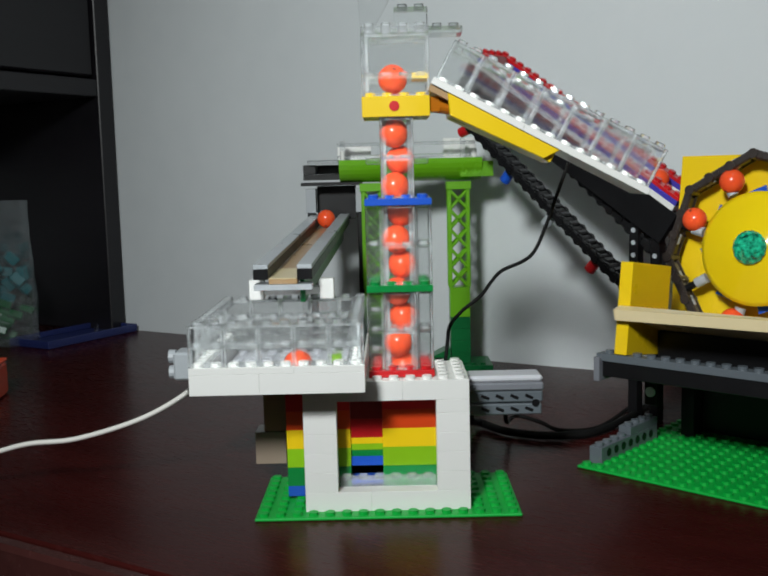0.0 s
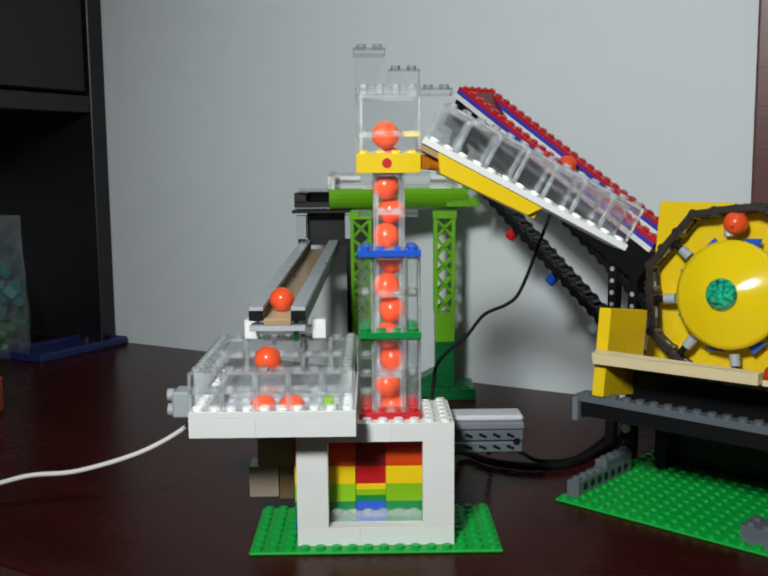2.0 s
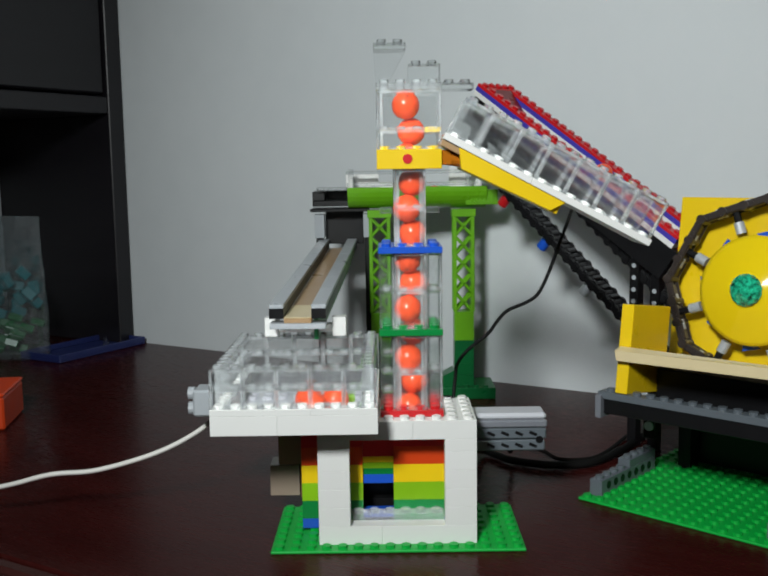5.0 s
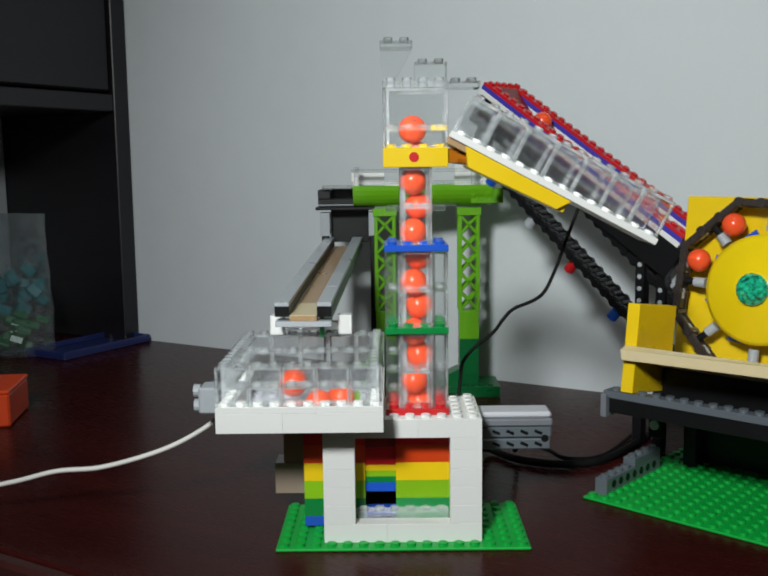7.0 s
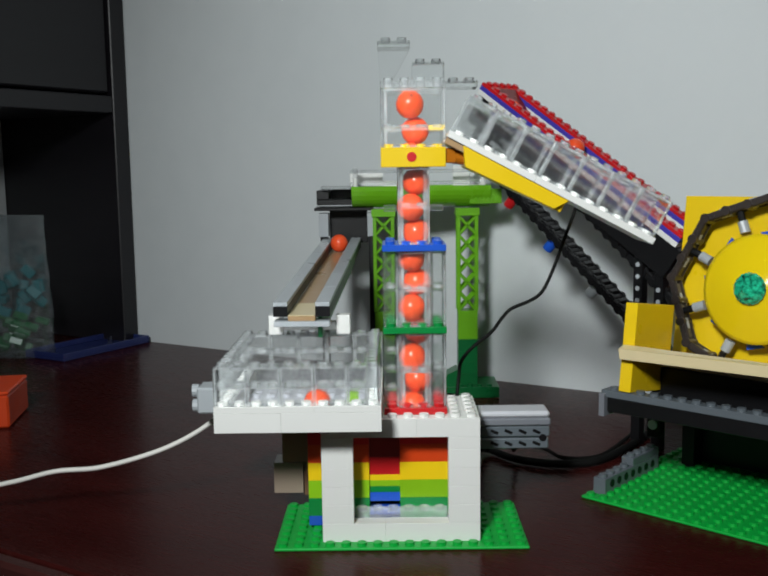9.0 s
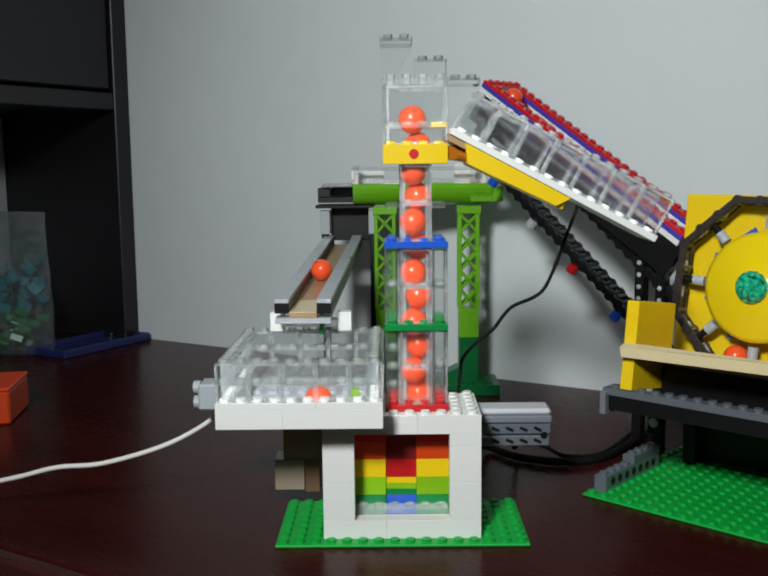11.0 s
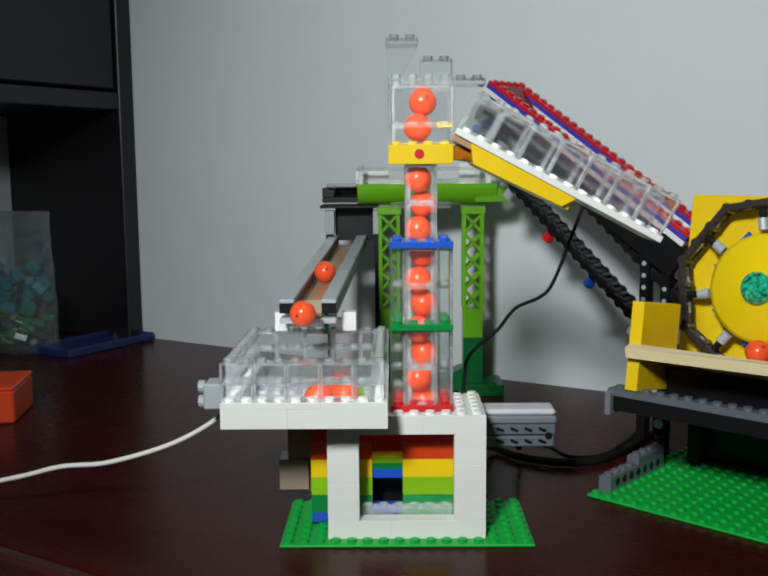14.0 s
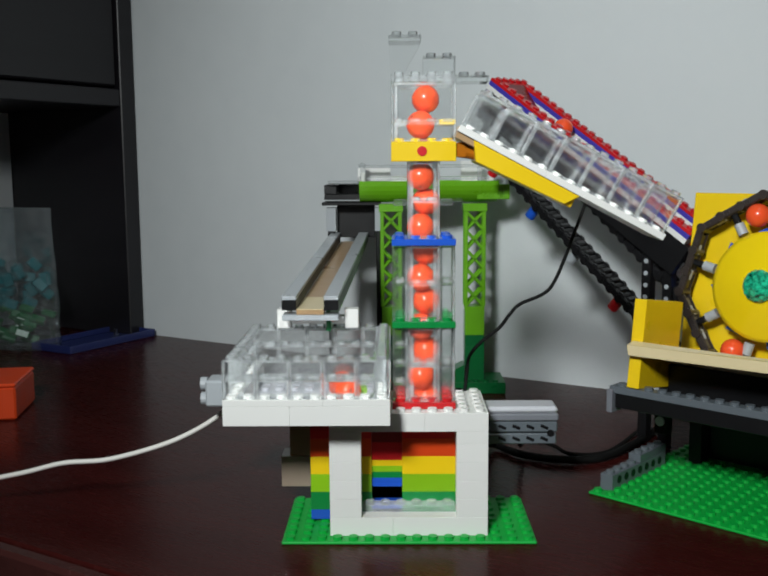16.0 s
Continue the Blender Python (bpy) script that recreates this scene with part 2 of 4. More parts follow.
def clear_brick(parent, w, d, h, x, y, z):
    """A hollow clear brick: four thin walls, a roof plate, studs and the round tube inside."""
    key = ("clear", w, d, h)
    if key not in CACHE:
        bm = bmesh.new()
        W, D, t = 8 * w - 0.2, 8 * d - 0.2, 1.2
        box(bm, 0, W, 0, t, 0.05, h - 0.1, bevel=0.15)
        box(bm, 0, W, D - t, D, 0.05, h - 0.1, bevel=0.15)
        box(bm, 0, t, t + 0.02, D - t - 0.02, 0.05, h - 0.1, bevel=0.1)
        box(bm, W - t, W, t + 0.02, D - t - 0.02, 0.05, h - 0.1, bevel=0.1)
        thin = len(bm.faces)
        box(bm, t + 0.02, W - t - 0.02, t + 0.02, D - t - 0.02, h - 1.6, h - 0.1)
        stud_rows(bm, w, d, h - 0.1, x0=-0.1, y0=-0.1)
        bm.faces.ensure_lookup_table()
        for f in bm.faces[thin:]:
            f.material_index = 1
        CACHE[key] = finish("clear_brick", bm, CLEAR)
        CACHE[key].materials.append(CLEAR_EDGE)
    ob = link_part("clear_brick", CACHE[key], parent, at(x, y, z))
    ob.visible_shadow = False
    return ob


def hole(parent, p, q, mat, r=2.4):
    """A pin hole seen from outside: a dark disc set in its beam."""
    bm = bmesh.new()
    rod(bm, r, p, q, seg=12)
    return part("hole", bm, mat, parent)


def tube_bm(points, r, seg=8):
    """A bent round cable through points in millimetres."""
    bm = bmesh.new()
    pts = [Vector(p) * MM for p in points]
    fine = []
    n = len(pts)
    for i in range(n - 1):
        p0, p1, p2, p3 = pts[max(i - 1, 0)], pts[i], pts[i + 1], pts[min(i + 2, n - 1)]
        for k in range(8):
            t = k / 8
            fine.append(0.5 * ((2 * p1) + (p2 - p0) * t + (2 * p0 - 5 * p1 + 4 * p2 - p3) * t * t + (3 * p1 - p0 - 3 * p2 + p3) * t ** 3))
    fine.append(pts[-1])
    rings = []
    for i, p in enumerate(fine):
        d = (fine[min(i + 1, len(fine) - 1)] - fine[max(i - 1, 0)]).normalized()
        side = d.cross(Vector((0.13, 0.21, 0.97))).normalized()
        up = side.cross(d)
        rings.append([bm.verts.new(p + (side * math.cos(a) + up * math.sin(a)) * r * MM) for a in (2 * math.pi * k / seg for k in range(seg))])
    for a, b in zip(rings, rings[1:]):
        for k in range(seg):
            bm.faces.new((a[k], a[(k + 1) % seg], b[(k + 1) % seg], b[k]))
    bm.faces.new(rings[0][::-1])
    bm.faces.new(rings[-1])
    return bm

# ---- the room: desk in a wall corner, shelf unit beside it ----
ROOM = Matrix.Rotation(radians(-30.5), 4, "Z")  # x along the wall, y towards it
WALL_D, SHELF_E, EDGE_D, JAMB_E = 384.4, -516.0, -90.0, 154.5


def structure(name, bm, mat, label, m=None):
    ob = new(name, finish(name, bm, mat))
    ob.matrix_basis = ROOM if m is None else m
    return tagged(ob, label, name.split("_")[0], kind="structure")


def build_room():
    bm = bmesh.new()
    box(bm, SHELF_E - 420, 1500, WALL_D, WALL_D + 120, -750, 1900)
    structure("wall_north", bm, WALL_PAINT, "plain white painted wall behind the desk")
    bm = bmesh.new()
    box(bm, -1800, -1680, -2600, WALL_D - 2, -750, 1900)
    structure("wall_west", bm, WALL_PAINT, "plain white painted side wall of the room")
    bm = bmesh.new()
    box(bm, 1502, 1620, -2600, WALL_D + 120, -750, 1900)
    structure("wall_east", bm, WALL_PAINT, "plain white painted side wall of the room")
    bm = bmesh.new()
    box(bm, -1800, 1620, -2720, -2602, -750, 1900)
    structure("wall_south", bm, WALL_PAINT, "plain white painted wall behind the viewer")
    bm = bmesh.new()
    box(bm, -1800, 1620, -2720, WALL_D + 120, 1902, 1960)
    structure("ceiling", bm, WALL_PAINT, "white painted ceiling")
    bm = bmesh.new()
    box(bm, -1800, 1620, -2720, WALL_D + 120, -800, -752)
    structure("floor", bm, FLOOR_MAT, "dark tiled floor under the desk")
    # wooden door jamb at the end of the wall
    bm = bmesh.new()
    box(bm, JAMB_E, JAMB_E + 90, WALL_D - 16, WALL_D - 0.5, -750, 1600, bevel=2)
    structure("trim", bm, DOOR_WOOD, "dark red-brown lacquered wooden door trim")
    bm = bmesh.new()
    box(bm, JAMB_E + 92, JAMB_E + 900, WALL_D - 8, WALL_D - 0.5, -750, 1600, bevel=2)
    structure("door_1", bm, DOOR_WOOD, "dark red-brown lacquered wooden door")


def build_desk():
    desk = thing("desk", "dark red-brown lacquered wooden desk against the wall", "desk", ROOM.copy())
    bm = bmesh.new()
    box(bm, SHELF_E - 300, 900, EDGE_D + 6, WALL_D - 1, -28, 0, bevel=1.2)
    part("desktop", bm, TABLE_WOOD, desk)
    bm = bmesh.new()
    box(bm, SHELF_E + 2, 900, EDGE_D - 4, EDGE_D + 5.8, -30, -0.8, bevel=2.2)
    part("edge_trim", bm, EDGE_WOOD, desk, "worn paler front edge strip")
    for x in (-480, 840):
        bm = bmesh.new()
        box(bm, x, x + 24, EDGE_D + 40, WALL_D - 20, -751, -28.5, bevel=1.5)
        part("side_panel", bm, TABLE_WOOD, desk)


def build_shelf_unit():
    """Black shelf unit standing at right angles to the wall: open niche below, closed door above."""
    cab = thing("shelf_unit", "black laminate shelf unit with open niche and closed door", "shelf", ROOM.copy())
    e = SHELF_E
    def p(name, *b, bevel=1.0):
        bm = bmesh.new()
        box(bm, *b, bevel=bevel)
        part(name, bm, CAB_WOOD, cab)
    p("end_panel", e - 300, e, WALL_D - 22, WALL_D - 1.5, 0.5, 900)
    p("back_panel", e - 312, e - 301, -420, WALL_D - 1.5, 0.5, 900)
    bm = bmesh.new()
    box(bm, e - 190, e - 186, -420, WALL_D - 22.5, 0.6, 251, bevel=0.4)
    part("back_board", bm, WALL_PAINT, cab, "pale back board of the open niche")
    p("shelf_board", e - 300, e - 1, -420, WALL_D - 22.5, 252, 270)
    p("end_panel", e - 300, e, -440, -421, 0.5, 900)
    p("door", e - 19, e - 4, -150, WALL_D - 24, 273, 880, bevel=2.0)
    p("door", e - 19, e - 4, -419, -153, 273, 880, bevel=2.0)
    p("top_board", e - 300, e, -420, WALL_D - 22.5, 882, 900)


build_room()
build_desk()
build_shelf_unit()

# ---- the ball tower ----
BOX_TOP = 65.6


def build_baseplate(parent, w, d, mat, holder_label=""):
    bm = bmesh.new()
    box(bm, 0, 8 * w, 0, 8 * d, 0.05, 1.6, bevel=0.5)
    plate = part("baseplate", bm, mat, parent, holder_label)
    sb = bmesh.new()
    stud_rows(sb, w, d, 1.6, seg=8)
    st = part("studs", sb, mat, plate)
    tagged(st, kind="stuff")
    return plate


def build_tower():
    tower = thing("ball_tower", "white toy-brick ball pump tower with clear shaft on green baseplate", "toy")
    bp = build_baseplate(tower, 16, 8, GREEN_PLATE, "bright green studded baseplate")
    bp.matrix_local = at(-24, -8, 0)
    # white window box, ten studs wide
    z = 1.6
    for x, w in ((0, 4), (32, 6)):
        brick(tower, w, 1, 9.6, x, 0, z, WHITE, studs=False)
    for k in range(4):
        for x in (0, 64):
            brick(tower, 2, 1, 9.6, x, 0, z + 9.6 + 9.6 * k, WHITE, studs=False)
    for x in (0, 64):
        brick(tower, 2, 1, 6.4, x, 0, z + 48, WHITE, studs=False)
    for x, w in ((0, 6), (48, 4)):
        brick(tower, w, 1, 9.6, x, 0, z + 54.4, WHITE)
    # sides and back
    for x in (0, 72):
        brick(tower, 1, 5, 9.6, x, 8, z + 54.4, WHITE)
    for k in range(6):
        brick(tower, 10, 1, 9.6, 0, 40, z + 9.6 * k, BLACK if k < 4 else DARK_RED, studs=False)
    brick(tower, 8, 1, 6.4, 8, 40, z + 57.6, WHITE)
    # floor of the box with a clear sill
    brick(tower, 6, 1, 9.6, 16, 8, z, WHITE, studs=False, name="sill_brick")
    sill = brick(tower, 6, 1, 3.2, 16, 8, z + 9.62, CLEAR_EDGE, name="clear_sill", label="clear studded plate on the sill")
    sill.visible_shadow = False
    # white top plate round the shaft
    brick(tower, 3, 5, 3.2, 8, 8, BOX_TOP - 3.2, WHITE, name="plate")
    brick(tower, 1, 5, 3.2, 64, 8, BOX_TOP - 3.2, WHITE, name="plate")
    bm = bmesh.new()
    box(bm, 32, 64, 8, 16, BOX_TOP, BOX_TOP + 3.2, bevel=0.2)
    box(bm, 32, 40, 16.02, 40, BOX_TOP, BOX_TOP + 3.2, bevel=0.2)
    box(bm, 56, 64, 16.02, 40, BOX_TOP, BOX_TOP + 3.2, bevel=0.2)
    box(bm, 40.02, 55.98, 32, 40, BOX_TOP, BOX_TOP + 3.2, bevel=0.2)
    for x in (36, 44, 52, 60):
        for y in (12, 20, 28, 36):
            if x in (36, 60) or y in (12, 36):
                rod(bm, 2.4, (x, y, BOX_TOP + 3), (x, y, BOX_TOP + 4.9), seg=10)
    part("ring_plate", bm, RED, tower, "red plate at the foot of the shaft")
    # clear shaft in three storeys, each closed by a coloured ring plate
    for z0, mat, nm in ((68.8, GREEN, "green"), (110.4, BLUE, "blue"), (152.0, None, "")):
        for k in range(2):
            zz = z0 + 19.2 * k
            clear_panel(tower, 2, 1, 19.2, 40, 8.6, zz)
            clear_panel(tower, 2, 1, 19.2, 56, 39.4, zz, rz=180)
            clear_panel(tower, 2, 1, 19.2, 40 - 0.2, 32, zz, rz=-90, name="clear_panel")
            clear_panel(tower, 2, 1, 19.2, 56 + 0.2, 16, zz, rz=90, name="clear_panel")
        if z0 > 150:
            bm = bmesh.new()
            box(bm, 33, 39.6, 16, 20, z0 + 16.4, z0 + 19.4, bevel=0.3)
            box(bm, 56.4, 63, 16, 20, z0 + 16.4, z0 + 19.4, bevel=0.3)
            ob = part("clear_collar", bm, CLEAR_SOFT, tower)
            ob.visible_shadow = False
        else:
            # clear bricks stacked on both sides of the shaft
            for x in (32.1, 56.1):
                if z0 < 80 and x < 40:
                    for k in range(4):
                        clear_brick(tower, 1, 1, 9.6, x, 12, z0 + 9.6 * k)
                else:
                    for k in range(2):
                        clear_brick(tower, 1, 2, 19.2, x, 12, z0 + 19.2 * k)
        if mat:
            zt = z0 + 38.4
            bm = bmesh.new()
            box(bm, 32, 64, 8, 15.8, zt, zt + 3.2, bevel=0.2)
            box(bm, 32, 40, 15.82, 40, zt, zt + 3.2, bevel=0.2)
            box(bm, 56, 64, 15.82, 40, zt, zt + 3.2, bevel=0.2)
            box(bm, 40.02, 55.98, 32, 40, zt, zt + 3.2, bevel=0.2)
            for x in (36, 44, 52, 60):
                for y in (12, 20, 28, 36):
                    if x in (36, 60) or y in (12, 36):
                        rod(bm, 2.4, (x, y, zt + 3), (x, y, zt + 4.9), seg=10)
            part("ring_plate", bm, mat, tower, nm + " ring plate round the clear shaft")
    # yellow collar of beams with a pin hole
    for y in (8, 32):
        bm = bmesh.new()
        box(bm, 32, 64, y, y + 8, 190.4, 200, bevel=0.25)
        stud_rows(bm, 4, 1, 200, 32, y)
        part("beam", bm, YELLOW, tower)
    for x in (32, 56):
        bm = bmesh.new()
        box(bm, x, x + 8, 16.05, 31.95, 190.4, 200, bevel=0.25)
        stud_rows(bm, 1, 2, 200, x, 16)
        part("beam", bm, YELLOW, tower)
    bm = bmesh.new()
    rod(bm, 2.4, (47.2, 7.6, 195.4), (47.2, 9, 195.4), seg=20)
    part("pin", bm, RED, tower, "red pin end in the beam")
    bm = bmesh.new()
    rod(bm, 3.6, (64, 13, 196), (74, 13, 194.5), seg=14)
    box(bm, 64.2, 69, 9.5, 16.5, 192.2, 199.5, bevel=0.4)
    ob = part("hinge_block", bm, AMBER_CLEAR, tower, "clear orange hinge block")
    # clear head: walls above the collar with an outlet towards the ramp
    for y, rz, xo in ((8.4, 0, 32), (39.6, 180, 64)):
        clear_panel(tower, 4, 1, 9.6, xo, y, 200, rz=rz)
        clear_panel(tower, 4, 1, 19.2, xo, y, 209.6, rz=rz)
    clear_panel(tower, 2, 1, 28.8, 32.2, 32, 200, rz=-90)
    brick(tower, 1, 2, 2.4, 56, 16, 208.5, YELLOW, studs=False, name="yellow_slope", label="yellow outlet slope brick seen through the clear head")
    for o in (brick(tower, 4, 4, 3.2, 32, 8, 228.9, CLEAR_EDGE, name="clear_plate"), brick(tower, 2, 2, 3.2, 64.1, 12, 228.9, CLEAR_SOFT, name="clear_plate"),
              brick(tower, 2, 2, 9.6, 48, 16, 232.2, CLEAR_SOFT, name="clear_brick")):
        o.visible_shadow = False
    # inverted clear slope with a two-stud top
    bm = bmesh.new()
    vs = [bm.verts.new(Vector(v) * MM) for v in ((32, 20, 233), (38, 20, 233), (38, 28, 233), (32, 28, 233), (31, 16, 249), (47, 16, 249), (47, 32, 249), (31, 32, 249))]
    for f in ((0, 3, 2, 1), (4, 5, 6, 7), (0, 1, 5, 4), (1, 2, 6, 5), (2, 3, 7, 6), (3, 0, 4, 7)):
        bm.faces.new([vs[i] for i in f])
    ob = part("clear_slope", bm, CLEAR, tower)
    ob.visible_shadow = False
    ob = brick(tower, 2, 2, 3.2, 31, 16, 249.1, CLEAR_SOFT, name="clear_plate")
    ob.visible_shadow = False
    # gear-motor mount behind the box
    brick(tower, 2, 2, 17, -29, 38, 14.5, MOUNT, studs=False, name="mount_brick", label="tan motor mount brick")
    brick(tower, 3, 2, 31, -24.2, 38.5, 31.7, MOUNT_BROWN, studs=False, name="mount_brick", label="brown motor mount brick under the tray")
    brick(tower, 1, 2, 19, -12.8, 40, 12.6, BROWN, studs=False, name="mount_brick", label="dark brown motor mount brick")
    # grey motor fixed to the side of the box
    mo = new("motor")
    mo.parent = tower
    mo["label"] = "light and dark grey ribbed electric motor"
    mo.matrix_basis = at(0.3, 0, -2.4)
    bm = bmesh.new()
    box(bm, 80.6, 121, 38.6, 55, 57.2, 60.8, bevel=1.3)
    part("motor_cover", bm, PALE_GREY, mo, "pale grey motor cover")
    bm = bmesh.new()
    box(bm, 80.6, 121.4, 38, 55.2, 53.0, 57.1, bevel=0.8)
    part("cover_rim", bm, MID_GREY, mo, "mid-grey rim of the motor cover")
    for z, x1 in ((40, 120.4), (46.6, 121)):
        bm = bmesh.new()
        box(bm, 80.8, x1, 39, 54, z, z + 5.9, bevel=0.7)
        body = part("motor_body", bm, DARK_GREY, mo)
        for k in range(4):
            bm = bmesh.new()
            box(bm, -2.2, 2.2, -0.3, 0.3, -0.8, 0.8, m=at(91 + 7.6 * k, 38.9, z + 3.0, 0, 24, 0), bevel=0.2)
            part("slot", bm, BLACK, body)
    bm = bmesh.new()
    rod(bm, 2.0, (117.2, 38.6, 46.2), (117.2, 39.4, 46.2), seg=14)
    part("screw", bm, BLACK, mo)
    return tower


TOWER = build_tower()


def rainbow_column(parent, w, d, z0, x, y, colours, h=9.6, name="brick"):
    for k, c in enumerate(colours):
        brick(parent, w, d, h, x, y, z0 + h * k, c, studs=False, name=name)



def build_carriage():
    """Sliding rainbow wall with a tall slot, and the piston that rides in the slot."""
    car = new("carriage")
    car.parent = TOWER
    car["label"] = "rainbow-striped sliding brick wall with a slot"
    for x in (0, 48):
        brick(car, 4, 1, 5.2, x, 0, 3.6, BLUE, studs=False)
        rainbow_column(car, 4, 1, 8.8, x, 0, [GREEN, LIME, YELLOW, ORANGE_BRICK, RED])
    brick(car, 2, 1, 8.8, 32, 0, 3.6, BLUE, studs=False)
    pis = new("piston")
    pis.parent = TOWER
    pis["label"] = "rainbow-striped lifting piston"
    for k, (c, h) in enumerate(((BLUE, 4.8), (GREEN, 3.2), (LIME, 3.2), (YELLOW, 3.2), (RED, 9.6), (DARK_RED, 12.8))):
        z = sum((4.8, 3.2, 3.2, 3.2, 9.6, 12.8)[:k])
        brick(pis, 2, 1, h, 0, 0, z, c, studs=False)
    return car, pis


CARRIAGE, PISTON = build_carriage()


def build_tray():
    tray = thing("ball_tray", "white-walled toy-brick tray with clear panel sides holding orange balls", "tray")
    x0, y0, zb = -49, -23, 65.6
    for x, w in ((0, 4), (32, 6)):
        brick(tray, w, 1, 9.6, x0 + x, y0, zb, WHITE, studs=False)
    for x, w in ((0, 6), (48, 4)):
        brick(tray, w, 1, 3.2, x0 + x, y0, zb + 9.6, WHITE, name="plate")
    for x in (0, 72):
        brick(tray, 1, 10, 9.6, x0 + x, y0 + 8, zb, WHITE, studs=False)
        brick(tray, 1, 10, 3.2, x0 + x, y0 + 8, zb + 9.6, WHITE, name="plate")
    back = brick(tray, 10, 1, 12.8, x0, y0 + 88, zb, CLEAR_SOFT, name="clear_brick")
    back.visible_shadow = False
    bm = bmesh.new()
    box(bm, x0 + 8.1, x0 + 71.9, y0 + 8.1, y0 + 87.9, zb + 0.5, zb + 3.2, bevel=0.2)
    stud_rows(bm, 8, 4, zb + 3.2, x0 + 8, y0 + 56)
    part("tray_floor", bm, PALE_GREY, tray, "light grey tray floor")
    zt = zb + 12.8
    for k in range(5):
        for j in (0, 1):
            clear_panel(tray, 2, 1, 9.6, x0 + 16 * k, y0 + 0.4, zt + 9.6 * j)
            clear_panel(tray, 2, 1, 9.6, x0 + 16 * k + 16, y0 + 95.6, zt + 9.6 * j, rz=180)
            clear_panel(tray, 2, 1, 9.6, x0 + 0.4, y0 + 8 + 16 * k + 16, zt + 9.6 * j, rz=-90)
            clear_panel(tray, 2, 1, 9.6, x0 + 79.6, y0 + 8 + 16 * k, zt + 9.6 * j, rz=90)
    # grey plug at the side for the lamp cable
    bm = bmesh.new()
    box(bm, x0 - 17, x0 - 1, y0 + 44, y0 + 60, zb - 2, zb + 12, bevel=1.0)
    rod(bm, 3.4, (x0 - 17, y0 + 52, zb + 9), (x0 - 20.5, y0 + 52, zb + 9), seg=12)
    rod(bm, 3.4, (x0 - 17, y0 + 52, zb + 1), (x0 - 20.5, y0 + 52, zb + 1), seg=12)
    part("plug", bm, GREY, tray, "light grey cable plug")
    bm = bmesh.new()
    box(bm, x0 + 10, x0 + 60, y0 + 20, y0 + 60, zb - 4, zb - 0.1, bevel=0.4)
    part("support_plate", bm, GREY, tray)
    bm = bmesh.new()
    box(bm, 14, 19, 6, 11, zb + 4, zb + 12, bevel=0.6)
    part("marker_brick", bm, LIME, tray, "small lime brick inside the tray")
    return tray


build_tray()


def build_ramp():
    m = at(64.2, 2, 205.0, 0, 28.2, 0)
    ramp = thing("ball_ramp", "sloping white brick ramp with clear panel sides and yellow underside", "ramp", m)
    for x in (0, 48):
        bm = bmesh.new()
        L = 48 if x == 0 else 66
        box(bm, x + 0.05, x + L - 0.05, 0, 32, 0, 3.3, bevel=0.2)
        stud_rows(bm, L // 8, 1, 3.3, x + 1, 0)
        stud_rows(bm, L // 8, 1, 3.3, x + 1, 24)
        part("plate", bm, WHITE, ramp)
    for k in range(7):
        clear_panel(ramp, 2, 1, 19.2, 1 + 16 * k, 0.4, 3.4)
        clear_panel(ramp, 2, 1, 19.2, 17 + 16 * k, 31.6, 3.4, rz=180)
    bm = bmesh.new()
    vs = [bm.verts.new(Vector(v) * MM) for v in ((9, 1, -0.1), (68, 1, -0.1), (68, 31, -0.1), (9, 31, -0.1), (15, 1, -9.0), (63, 1, -7.0), (63, 31, -7.0), (15, 31, -9.0))]
    for f in ((0, 1, 2, 3), (4, 7, 6, 5), (0, 4, 5, 1), (1, 5, 6, 2), (2, 6, 7, 3), (3, 7, 4, 0)):
        bm.faces.new([vs[i] for i in f])
    bmesh.ops.bevel(bm, geom=list(bm.edges), offset=0.4 * MM, segments=1, affect="EDGES")
    part("slope_beam", bm, YELLOW, ramp, "yellow sloped beam under the ramp")
    bm = bmesh.new()
    box(bm, 0.5, 12, 2, 30, -3.2, -0.1, bevel=0.2)
    part("plate", bm, WOODY, ramp)
    bm = bmesh.new()
    box(bm, 62.2, 67, 4, 28, -7, -0.2, bevel=0.3)
    part("slope_end", bm, YELLOW, ramp)
    return ramp


build_ramp()

# ---- wheel unit on its own baseplate, turned away from the tower ----
P2 = Matrix.Translation((0.1455, 0.064, 0)) @ Matrix.Rotation(radians(-43), 4, "Z")
LEAN = 8.0


